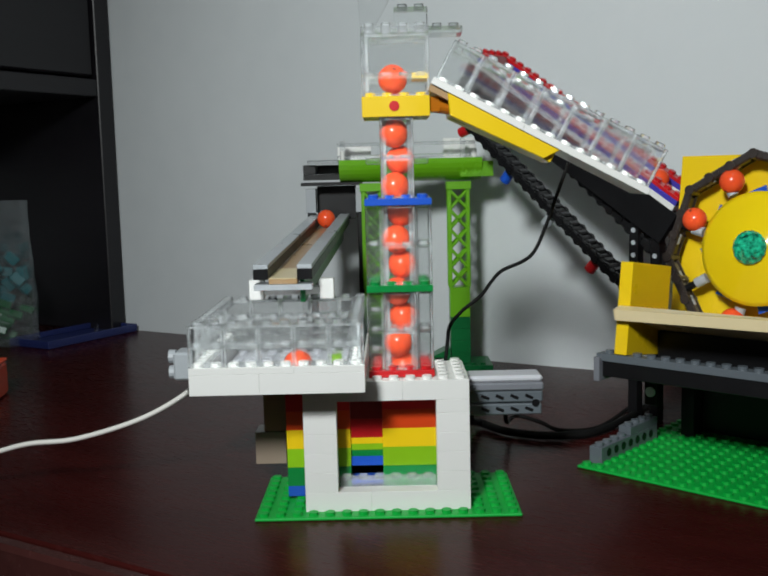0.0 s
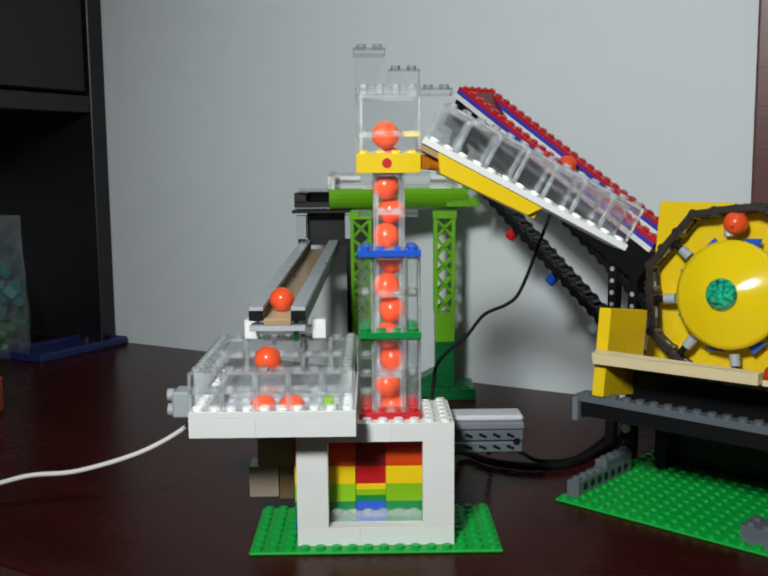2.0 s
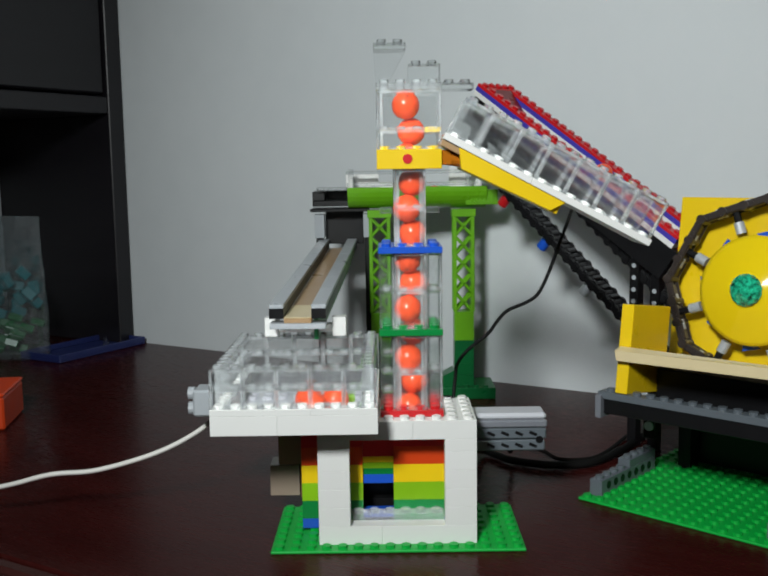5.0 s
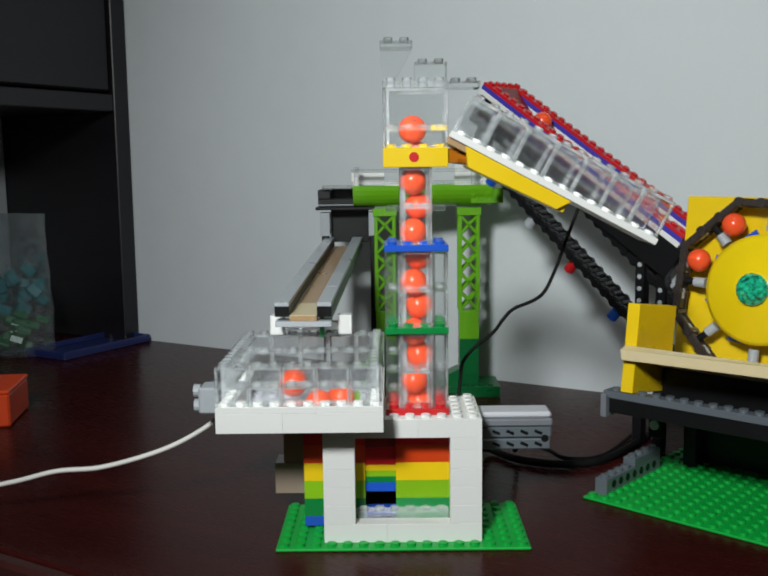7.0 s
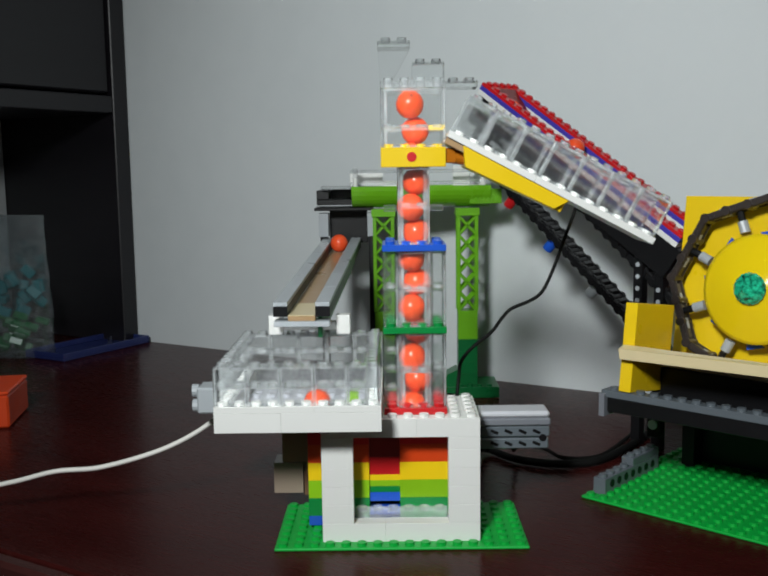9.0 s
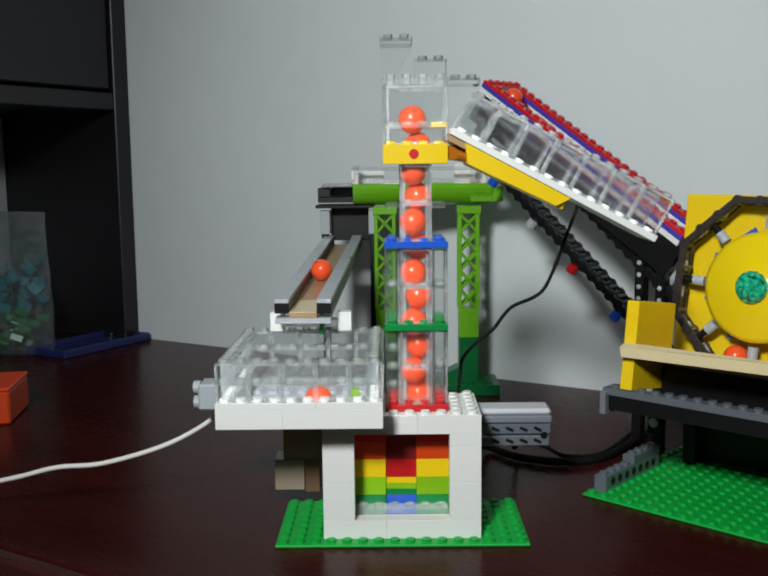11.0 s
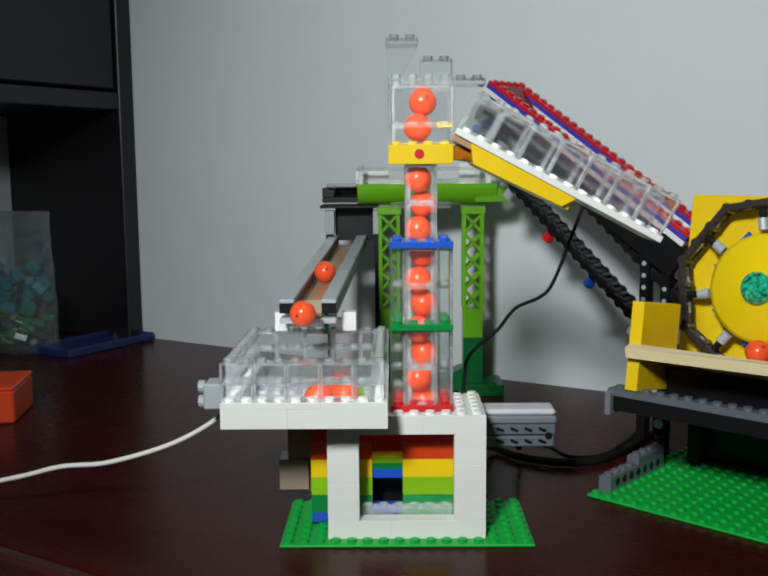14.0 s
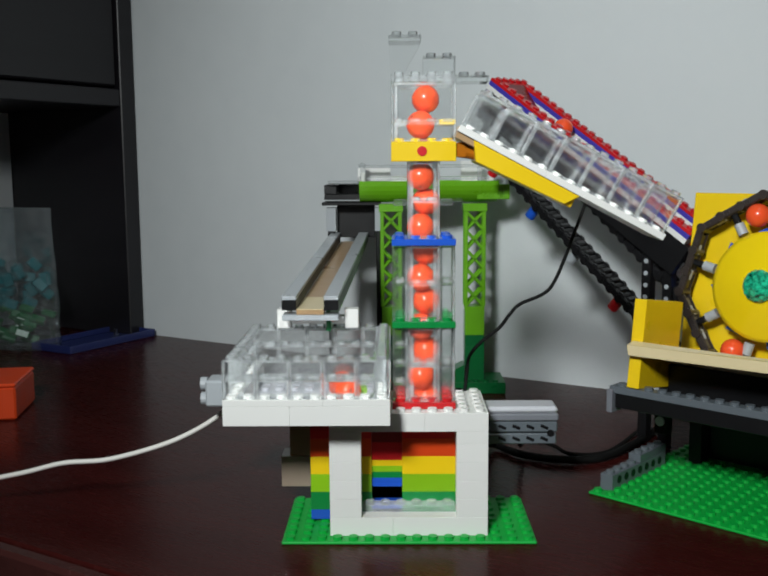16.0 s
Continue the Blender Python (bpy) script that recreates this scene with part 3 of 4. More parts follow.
def build_wheel_unit():
    unit = thing("wheel_machine", "yellow toy-brick ball wheel on green baseplate and dark frame", "toy", P2.copy())
    bp = build_baseplate(unit, 16, 20, GREEN_PLATE, "bright green studded baseplate")
    bp.matrix_local = at(-2, 0, 0)
    # stepped dark grey beam with holes along the side
    for v, z, n, h in ((8, 1.6, 8, 9.6), (40, 11.2, 4, 4.8)):
        bm = bmesh.new()
        box(bm, 1, 8.8, v, v + 8 * n, z, z + h, bevel=0.3)
        stud_rows(bm, 1, n, z + h, 1, v)
        beam = part("beam", bm, DARK_GREY, unit)
        for k in range(1, n if h > 6 else 0):
            hole(beam, (8.6, v + 8 * k, z + 5.6), (8.9, v + 8 * k, z + 5.6), BLACK)
    brick(unit, 2, 2, 9.6, 104, 6, 1.6, DARK_GREY, name="beam")
    # dark frame carrying the wheel deck
    for u, v in ((16, 88), (16, 112), (104, 88), (104, 112)):
        brick(unit, 1, 2, 52, u, v, 1.6, BLACK, studs=False, name="post")
    bm = bmesh.new()
    box(bm, 12, 134, 12, 120, 51, 53.4, bevel=0.4)
    part("deck", bm, BLACK, unit)
    # added black sheet that stands in for the shade under the deck
    bm = bmesh.new()
    box(bm, 24.2, 103.8, 100, 106, 3.4, 50.8, bevel=0.4)
    part("rear_board", bm, BLACK, unit)
    bm = bmesh.new()
    box(bm, 11.5, 19.4, 50.5, 58.2, 28, 50.9, bevel=0.4)
    part("hanger", bm, BLACK, unit)
    bm = bmesh.new()
    rod(bm, 2.9, (15.6, 49.2, 36), (15.6, 50.4, 36), seg=14)
    part("pin", bm, PALE_GREY, unit, "light grey pin end")
    bm = bmesh.new()
    box(bm, 10, 134, 0, 8, 61.8, 65.8, bevel=0.25)
    stud_rows(bm, 15, 1, 65.8, 12, 0)
    part("front_plate", bm, DARK_GREY, unit)
    # black strip in place of the shadow below the front plate
    bm = bmesh.new()
    box(bm, 13.2, 133, 1, 12, 53.5, 61.7, bevel=0.3)
    part("front_beam", bm, BLACK, unit)
    bm = bmesh.new()
    box(bm, 9.5, 13, -2, 10, 51, 64, bevel=0.3)
    part("bracket", bm, MID_GREY, unit)
    # everything above the deck leans back
    lean = at(0, 0, 66, -LEAN, 0, 0)
    for u in (20.3, 122):
        bm = bmesh.new()
        box(bm, u, u + 7.2, 0.5, 44, 0.4, 49.5, m=lean, bevel=0.3)
        part("side_wall", bm, YELLOW, unit)
    bm = bmesh.new()
    box(bm, 6, 140, 0, 6, -10, 107, m=at(0, 91, 64, -LEAN, 0, 0), bevel=0.3)
    part("back_panel", bm, YELLOW, unit)
    bm = bmesh.new()
    vs = [bm.verts.new(Vector(v) * MM) for v in ((28, 4, 89), (121.5, 4, 88), (121.5, 82, 62), (28, 82, 63), (28, 4, 86), (121.5, 4, 85), (121.5, 82, 59), (28, 82, 60))]
    for f in ((0, 1, 2, 3), (4, 7, 6, 5), (0, 4, 5, 1), (1, 5, 6, 2), (2, 6, 7, 3), (3, 7, 4, 0)):
        bm.faces.new([vs[i] for i in f])
    part("trough_floor", bm, TAN, unit)
    # added black board that gives the shaded hollow below the lip its darkness
    bm = bmesh.new()
    box(bm, 28, 121.6, 34, 38, 53.5, 75, bevel=0.3)
    part("inner_board", bm, BLACK, unit)
    bm = bmesh.new()
    vs = [bm.verts.new(Vector(v) * MM) for v in ((21.5, -2.5, 90.5), (113, -2.5, 92), (113, 3.9, 92), (21.5, 3.9, 92.0), (22.5, -2.5, 85.0), (113, -2.5, 86.4), (113, 3.9, 86.4), (22.5, 3.9, 85.0))]
    for f in ((0, 1, 2, 3), (4, 7, 6, 5), (0, 4, 5, 1), (1, 5, 6, 2), (2, 6, 7, 3), (3, 7, 4, 0)):
        bm.faces.new([vs[i] for i in f])
    part("trough_lip", bm, TAN, unit, "tan sloping trough lip")
    return unit


WHEEL_UNIT = build_wheel_unit()
WHEEL_C = (63.0, 86.0, 117.0)
WHEEL_R = 52.0


def ring_link():
    """One chunky chain link lying along x, with its cross pin."""
    bm = bmesh.new()
    for y in (-5.2, 2.2):
        box(bm, -6.6, 6.6, y, y + 2.6, -2.4, 2.4, bevel=0.9)
    box(bm, -4.2, 4.2, -2.5, 2.1, -1.7, 1.7, bevel=0.6)
    rod(bm, 2.9, (-6.4, -6.2, 0), (-6.4, 5.2, 0), seg=10)
    rod(bm, 1.2, (-1.5, -5.6, 0), (-1.5, -5.0, 0), seg=8)
    return finish("link", bm, CHAIN_BLACK)


def build_rotor():
    rot = new("rotor")
    rot.parent = WHEEL_UNIT
    rot["label"] = "black-linked rotor with grey pins and yellow dish"
    link = ring_link()
    ap = WHEEL_R - 2.0  # the ring is an eight-sided loop of links
    for k in range(8):
        side = at(0, 0, 0, 0, -45 * k, 0)
        for off in (-13.2, 0, 13.2):
            link_part("link", link, rot, side @ at(ap - abs(off) * 0.03, 0, off, 0, 90, 0))
    for k in range(8):
        a = 45 * k
        arm = at(0, 0, 0, 0, -a, 0)
        bm = bmesh.new()
        rod(bm, 2.2, (WHEEL_R - 2, -1, 0), (WHEEL_R - 11, -1, 0), seg=10)
        part("arm", bm, BLACK, rot, m=arm)
        bm = bmesh.new()
        rod(bm, 3.0, (WHEEL_R - 10.5, -1, 0), (WHEEL_R - 17.5, -1, 0), seg=12)
        part("bush", bm, GREY, rot, "light grey bush", m=arm)
        bm = bmesh.new()
        rod(bm, 3.1, (WHEEL_R - 2, -1.5, 5), (WHEEL_R - 2, -1.5, 11), seg=10)
        part("bush", bm, GREY, rot, "light grey bush", m=arm)
        bm = bmesh.new()
        rod(bm, 3.1, (WHEEL_R - 2, -1.5, -5), (WHEEL_R - 2, -1.5, -11), seg=10)
        part("bush", bm, GREY, rot, "light grey bush", m=arm)
        bm = bmesh.new()
        vs = [bm.verts.new(Vector(v) * MM) for v in ((27, 1.5, -5), (36, 1.5, -4), (33, 1.5, 6), (27, 3.5, -5), (36, 3.5, -4), (33, 3.5, 6))]
        for f in ((0, 1, 2), (3, 5, 4), (0, 3, 4, 1), (1, 4, 5, 2), (2, 5, 3, 0)):
            bm.faces.new([vs[i] for i in f])
        part("tooth", bm, BLUE, rot, "blue sprocket tooth", m=at(0, 0, 0, 0, -(a + 22), 0))
    # dish: a shallow dome
    bm = bmesh.new()
    rings, seg = 12, 48
    prev = None
    for i in range(rings + 1):
        r = 32.0 * (1 - i / rings)
        y = -6.0 - 10.9 * (1 - (r / 32.0) ** 1.35)
        cur = [bm.verts.new((r * math.cos(2 * math.pi * k / seg) * MM, y * MM, r * math.sin(2 * math.pi * k / seg) * MM)) for k in range(seg)] if i < rings else [bm.verts.new((0, y * MM, 0))]
        if prev:
            for k in range(seg):
                j = (k + 1) % seg
                bm.faces.new((prev[k], prev[j], cur[j], cur[k]) if len(cur) > 1 else (prev[k], prev[j], cur[0]))
        else:
            back = [bm.verts.new((v.co.x, -0.004, v.co.z)) for v in cur]
            for k in range(seg):
                j = (k + 1) % seg
                bm.faces.new((back[k], back[j], cur[j], cur[k]))
            bm.faces.new(back[::-1])
        prev = cur
    bmesh.ops.recalc_face_normals(bm, faces=list(bm.faces))
    dish = part("dish", bm, DISH_YELLOW, rot, "large round yellow dish", smooth=True)
    bm = bmesh.new()
    rod(bm, 9.4, (0, -15.2, 0), (0, -13.4, 0), r2=8.6, seg=14)
    table = [(9.4, -15.25, 0.0), (8.2, -17.2, 0.5), (5.6, -18.6, 0.0), (2.6, -19.3, 0.5)]
    prev = None
    for r, y, turn in table:
        cur = [bm.verts.new((r * math.cos(2 * math.pi * (k + turn) / 10) * MM, y * MM, r * math.sin(2 * math.pi * (k + turn) / 10) * MM)) for k in range(10)]
        if prev:
            lag = 0 if turn else 1
            for k in range(10):
                j = (k + 1) % 10
                if not lag:
                    bm.faces.new((prev[k], prev[j], cur[k]))
                    bm.faces.new((prev[j], cur[j], cur[k]))
                else:
                    bm.faces.new((prev[k], cur[j], cur[k]))
                    bm.faces.new((prev[k], prev[j], cur[j]))
        prev = cur
    bm.faces.new(prev)
    bmesh.ops.recalc_face_normals(bm, faces=list(bm.faces))
    part("hub_gem", bm, GREEN_SPARKLE, rot, "faceted clear green hub gem", m=at(0, -1.6, 0))
    bm = bmesh.new()
    rod(bm, 3.0, (0, -3.8, 0), (0, 5.0, 0), seg=12)
    part("axle", bm, BLACK, rot)
    return rot


ROTOR = build_rotor()

# ---- chain lift behind the wheel ----
LIFT_ANGLE = 33.9
LIFT = P2 @ at(-156, 108, 251.4, 0, LIFT_ANGLE, 0)  # x down the slope, y away, z out of the channel


def build_lift():
    lift = thing("chain_lift", "inclined chain lift with red and blue channel walls on black beams", "toy", LIFT.copy())
    Lx = 196
    for y in (0, 32):
        for z, h, mat, st in ((-2.2, 2.2, RED, True), (-5.6, 3.4, PURPLE, False), (-9.2, 3.6, WHITE, False)):
            for x in range(0, Lx - 30, 48):
                bm = bmesh.new()
                w = min(48, (Lx - x) // 8 * 8)
                box(bm, x + 0.05, x + w - 0.05, y, y + 7.9, z, z + h - 0.05, bevel=0.2)
                if st:
                    stud_rows(bm, w // 8, 1, z + h, x, y)
                part("plate", bm, mat, lift)
    for z, h, mat in ((-2.2, 2.2, RED), (-5.6, 3.4, PURPLE)):
        bm = bmesh.new()
        box(bm, 0, 8, 8, 31.9, z, z + h - 0.05, bevel=0.2)
        if mat is RED:
            stud_rows(bm, 1, 3, z + h, 0, 8)
        part("plate", bm, mat, lift)
    for y in (1, 33):
        bm = bmesh.new()
        box(bm, 2, Lx, y, y + 6, -31, -9.4, bevel=0.3)
        part("side_beam", bm, BLACK, lift)
    for y in (8.1, 26):
        bm = bmesh.new()
        box(bm, 8.2, Lx, y, y + 5.8, -14.4, -12.4, bevel=0.2)
        part("channel_floor", bm, WHITE, lift)
    bm = bmesh.new()
    vs = [bm.verts.new(Vector(v) * MM) for v in ((8.1, 8.2, -0.2), (8.1, 31.8, -0.2), (34, 31.8, -9.5), (34, 8.2, -9.5), (8.1, 8.2, -11), (8.1, 31.8, -11), (34, 31.8, -11), (34, 8.2, -11))]
    for f in ((0, 3, 2, 1), (4, 5, 6, 7), (0, 1, 5, 4), (1, 2, 6, 5), (2, 3, 7, 6), (3, 0, 4, 7)):
        bm.faces.new([vs[i] for i in f])
    # the shade on the channel's inner end is put into the dark red
    part("end_slope", bm, DARK_RED, lift, "red end slope, coloured dark for shade")
    # standing legs
    inv = LIFT.inverted() @ P2
    for u in (-33, -18):
        top = 251.4 - (u + 156) * math.tan(radians(LIFT_ANGLE)) - 40
        bm = bmesh.new()
        box(bm, u, u + 6.4, 112, 119.8, 0.2, top, bevel=0.3)
        leg = part("leg", bm, BLACK, lift, m=inv)
        z = 92
        while z < top - 3:
            hole(leg, (u + 3.2, 111.7, z), (u + 3.2, 112.2, z), GREY, 1.6)
            z += 8
    return lift


LIFT_THING = build_lift()
# the chain runs round a long loop: down along the underside, back up inside the channel
LOOP_LOW, LOOP_R, LOOP_L = -67.0, 16.0, 562.0
TILT = at(150, 0, -67, 0, 7.2, 0) @ at(-150, 0, 67)  # the loop hangs a little steeper than the channel
LOOP_S = (LOOP_L - 2 * math.pi * LOOP_R) / 2
CHAIN_SPEED = 35.8


def loop_pose(s):
    s = s % LOOP_L
    x0 = 24.0
    if s < LOOP_S:
        return TILT @ at(x0 + s, 16, LOOP_LOW)
    s -= LOOP_S
    arc = math.pi * LOOP_R
    if s < arc:
        a = s / LOOP_R
        return TILT @ at(x0 + LOOP_S + LOOP_R * math.sin(a), 16, LOOP_LOW + LOOP_R * (1 - math.cos(a)), 0, -math.degrees(a), 0)
    s -= arc
    if s < LOOP_S:
        return TILT @ at(x0 + LOOP_S - s, 16, LOOP_LOW + 2 * LOOP_R, 0, -180, 0)
    a = math.pi + (s - LOOP_S) / LOOP_R
    return TILT @ at(x0 + LOOP_R * math.sin(a), 16, LOOP_LOW + LOOP_R * (1 - math.cos(a)), 0, -math.degrees(a), 0)


def link_mesh():
    bm = bmesh.new()
    for y in (-8.3, 5.7):
        box(bm, 0.5, 8.8, y, y + 2.6, -2.8, 2.8, bevel=0.9)
        rod(bm, 3.9, (0, y + 0.2, 0), (0, y + 2.4, 0), seg=12)
    rod(bm, 2.6, (0, -9.8, 0), (0, 9.8, 0), seg=10)
    box(bm, 2.6, 6.8, -5.6, 5.6, -3.6, 3.6, bevel=1.0)
    return finish("link", bm, BLACK)


def pusher_mesh(mat):
    bm = bmesh.new()
    rod(bm, 2.8, (4.6, 0, -3.2), (4.6, 0, -12), seg=10)
    rod(bm, 3.9, (4.6, 0, -6.5), (4.6, 0, -13.4), seg=14)
    return finish("pusher", bm, mat)


CHAIN = new("chain")
CHAIN.parent = LIFT_THING
CHAIN["label"] = "black link chain with coloured pusher pins"
LINK, PUSHERS = link_mesh(), [pusher_mesh(m) for m in (GREY, RED, BLUE)]

# ---- green bridge that leads balls from the lift to the chute ----


def build_bridge():
    y = 312
    br = thing("ball_bridge", "lime green bridge with lattice pillars, half-pipe track and white railings", "toy")
    for x in (90, 21.5):
        bm = bmesh.new()
        for dx in (0, 14.6):
            for dy in (0, 12.4):
                box(bm, x + dx, x + dx + 3.0, y + dy, y + dy + 3.0, 72, 150, bevel=0.3)
        n = 5
        hgt = 78 / n
        for k in range(n):
            z0, z1 = 72 + hgt * k, 72 + hgt * (k + 1)
            for yy in (y + 1.5, y + 13.9):
                rod(bm, 1.3, (x + 1.5, yy, z0), (x + 16, yy, z1), seg=6)
                rod(bm, 1.3, (x + 16, yy, z0), (x + 1.5, yy, z1), seg=6)
            for xx in (x + 1.5, x + 16):
                rod(bm, 1.2, (xx, y + 1.5, z0), (xx, y + 13.9, z1), seg=6)
        part("lattice_pillar", bm, LIME_DARK, br)
        bm = bmesh.new()
        box(bm, x - 1, x + 18.6, y - 1, y + 16.5, 150.1, 156.5, bevel=0.3)
        part("pillar_head", bm, LIME_DARK, br)
        brick(br, 2, 2, 24, x + 0.8, y - 0.2, 48, LIME_DARK, studs=False)
        for k in range(4):
            brick(br, 2, 2, 9.6, x + 0.8, y - 0.2, 9.6 + 9.6 * k, DARK_GREEN, studs=False)
    bm = bmesh.new()
    box(bm, 76, 124, y - 8, y + 32, 0.2, 9.5, bevel=0.4)
    stud_rows(bm, 5, 1, 9.5, 80, y - 8)
    part("foot", bm, DARK_GREEN, br, "dark green footing brick")
    bm = bmesh.new()
    vs = [bm.verts.new(Vector(v) * MM) for v in ((60, y - 6, 9), (90, y - 6, 9), (90, y - 6, 24), (60, y + 14, 9), (90, y + 14, 9), (90, y + 14, 24))]
    for f in ((0, 1, 2), (3, 5, 4), (0, 3, 4, 1), (1, 4, 5, 2), (2, 5, 3, 0)):
        bm.faces.new([vs[i] for i in f])
    part("foot_slope", bm, DARK_GREEN, br)
    bm = bmesh.new()
    box(bm, 14, 46, y - 8, y + 32, 0.2, 9.5, bevel=0.4)
    part("foot", bm, DARK_GREEN, br, "dark green footing brick")
    # half-pipe track
    bm = bmesh.new()
    R, seg = 17.5, 14
    rows = []
    for x in (5, 100, 117):
        for rr in (R, R - 1.8):
            rows.append([bm.verts.new((x * MM, (y + 8 - rr * math.cos(math.pi * k / seg)) * MM, (175.0 - rr * math.sin(math.pi * k / seg)) * MM)) for k in range(seg + 1)])
    for i in (0, 2):
        for k in range(seg):
            bm.faces.new((rows[i][k], rows[i + 2][k], rows[i + 2][k + 1], rows[i][k + 1]))
            bm.faces.new((rows[i + 1][k], rows[i + 1][k + 1], rows[i + 3][k + 1], rows[i + 3][k]))
        for k in (0, seg):
            bm.faces.new((rows[i][k], rows[i + 1][k], rows[i + 3][k], rows[i + 2][k]))
    for i in (0, 4):
        for k in range(seg):
            bm.faces.new((rows[i][k], rows[i][k + 1], rows[i + 1][k + 1], rows[i + 1][k]))
    bmesh.ops.recalc_face_normals(bm, faces=list(bm.faces))
    part("half_pipe", bm, LIME_DARK, br, "lime green half-pipe track")
    bm = bmesh.new()
    box(bm, 100, 126, y - 5.5, y - 3.5, 160, 172, bevel=0.3)
    for k in range(6):
        box(bm, 104 + 3.4 * k, 105.6 + 3.4 * k, y - 6.4, y - 5.4, 162, 167)
    part("end_cover", bm, LIME_DARK, br, "ribbed lime green end cover")
    bm = bmesh.new()
    for x in (6, 54, 100):
        box(bm, x, x + 4, y - 6, y - 3, 172.6, 190, bevel=0.4)
    for z in (176, 185.5):
        box(bm, 4, 112, y - 5.6, y - 3.4, z, z + 2.6, bevel=0.4)
    box(bm, -20, 30, y - 5, y + 18, 172.8, 175.4, bevel=0.3)
    ob = part("railing", bm, CLEAR_EDGE, br, "clear railing above the track")
    for x in (8, 57, 111):
        bm = bmesh.new()
        rod(bm, 2.2, (x, y - 4.5, 172.6), (x, y - 4.5, 182), seg=10)
        part("railing_post", bm, WHITE, br, "white railing post")
    for x0, x1, z0, z1 in ((88, 114, 172.8, 191), (3, 30, 172.8, 186), (30.2, 50, 172.8, 179)):
        bm = bmesh.new()
        box(bm, x0, x1, y + 14, y + 17, z0, z1, bevel=0.3)
        part("railing_plate", bm, WHITE, br, "white railing plate")
    # black corner box that turns balls into the chute
    bm = bmesh.new()
    box(bm, -24, 18, y + 2, y + 34, 160, 164.5, bevel=0.4)
    box(bm, -24, -14, y + 2, y + 34, 164.6, 172, bevel=0.4)
    box(bm, -13.9, 4, y + 26, y + 34, 164.6, 172, bevel=0.4)
    box(bm, 4.1, 10, y + 2, y + 12, 164.6, 172, bevel=0.4)
    box(bm, -26, 22, y, y + 36, 155.5, 158, bevel=0.4)
    part("corner_box", bm, BLACK, br, "black corner box")
    for x in (-23, 17):
        brick(br, 1, 2, 19.2, x, y + 6, 134, GREY, studs=False, name="bracket")
        bm = bmesh.new()
        box(bm, x + 1, x + 7, y + 8, y + 20, 0.2, 133.8, bevel=0.4)
        part("leg", bm, BLACK, br)
    bm = bmesh.new()
    box(bm, -14.8, 16.8, y + 20, y + 28, 128, 155, bevel=0.4)
    part("corner_back", bm, BLACK, br)
    return br


build_bridge()

CHUTE = at(-13, 50, 110, 3.0, 0, -1.8)


def build_chute():
    ch = thing("ball_chute", "long sloping chute with grey-topped black side rails and tan floor", "chute", CHUTE.copy())
    Ly = 278
    for x in (-15.6, 7.6):
        bm = bmesh.new()
        box(bm, x, x + 8, 0, Ly, 0, 5.6, bevel=0.25)
        part("side_rail", bm, BLACK, ch)
        for k in range(0, 6):
            bm = bmesh.new()
            y1 = min(48 * k + 47.8, Ly)
            box(bm, x, x + 8, 48 * k + 0.1, y1, 5.65, 8.0, bevel=0.3)
            part("tile", bm, GREY, ch)
    bm = bmesh.new()
    box(bm, -7.5, 7.5, 0, Ly, -2.4, 0.4, bevel=0.2)
    part("chute_floor", bm, WOODY, ch, "tan-brown chute floor")
    bm = bmesh.new()
    box(bm, -7.4, 7.4, -0.3, 34, 0.42, 0.9, bevel=0.1)
    part("floor_tile", bm, TAN, ch, "worn tan tile at the chute's mouth")
    bm = bmesh.new()
    box(bm, -15.4, 15.4, -0.6, 8, -5.6, -2.5, bevel=0.3)
    part("lip_plate", bm, GREY, ch)
    inv = CHUTE.inverted()
    for x in (-33, 5):
        bm = bmesh.new()
        box(bm, x, x + 7.8, 64.4, 72.2, 97.7, 108.5, bevel=0.3)
        part("support_brick", bm, WHITE, ch, "white support brick", m=inv)
    bm = bmesh.new()
    box(bm, -25, 4.8, 65, 72, 100, 104.4, bevel=0.3)
    part("support_beam", bm, WHITE, ch, m=inv)
    bm = bmesh.new()
    box(bm, 7.7, 10.2, 10, Ly, -14, -0.2, bevel=0.3)
    part("girder", bm, DARK_GREEN, ch)
    return ch


build_chute()


def cable(name, label, pts, r, mat):
    ob = new(name, finish(name, tube_bm(pts, r), mat, True))
    return tagged(ob, label, "cable")


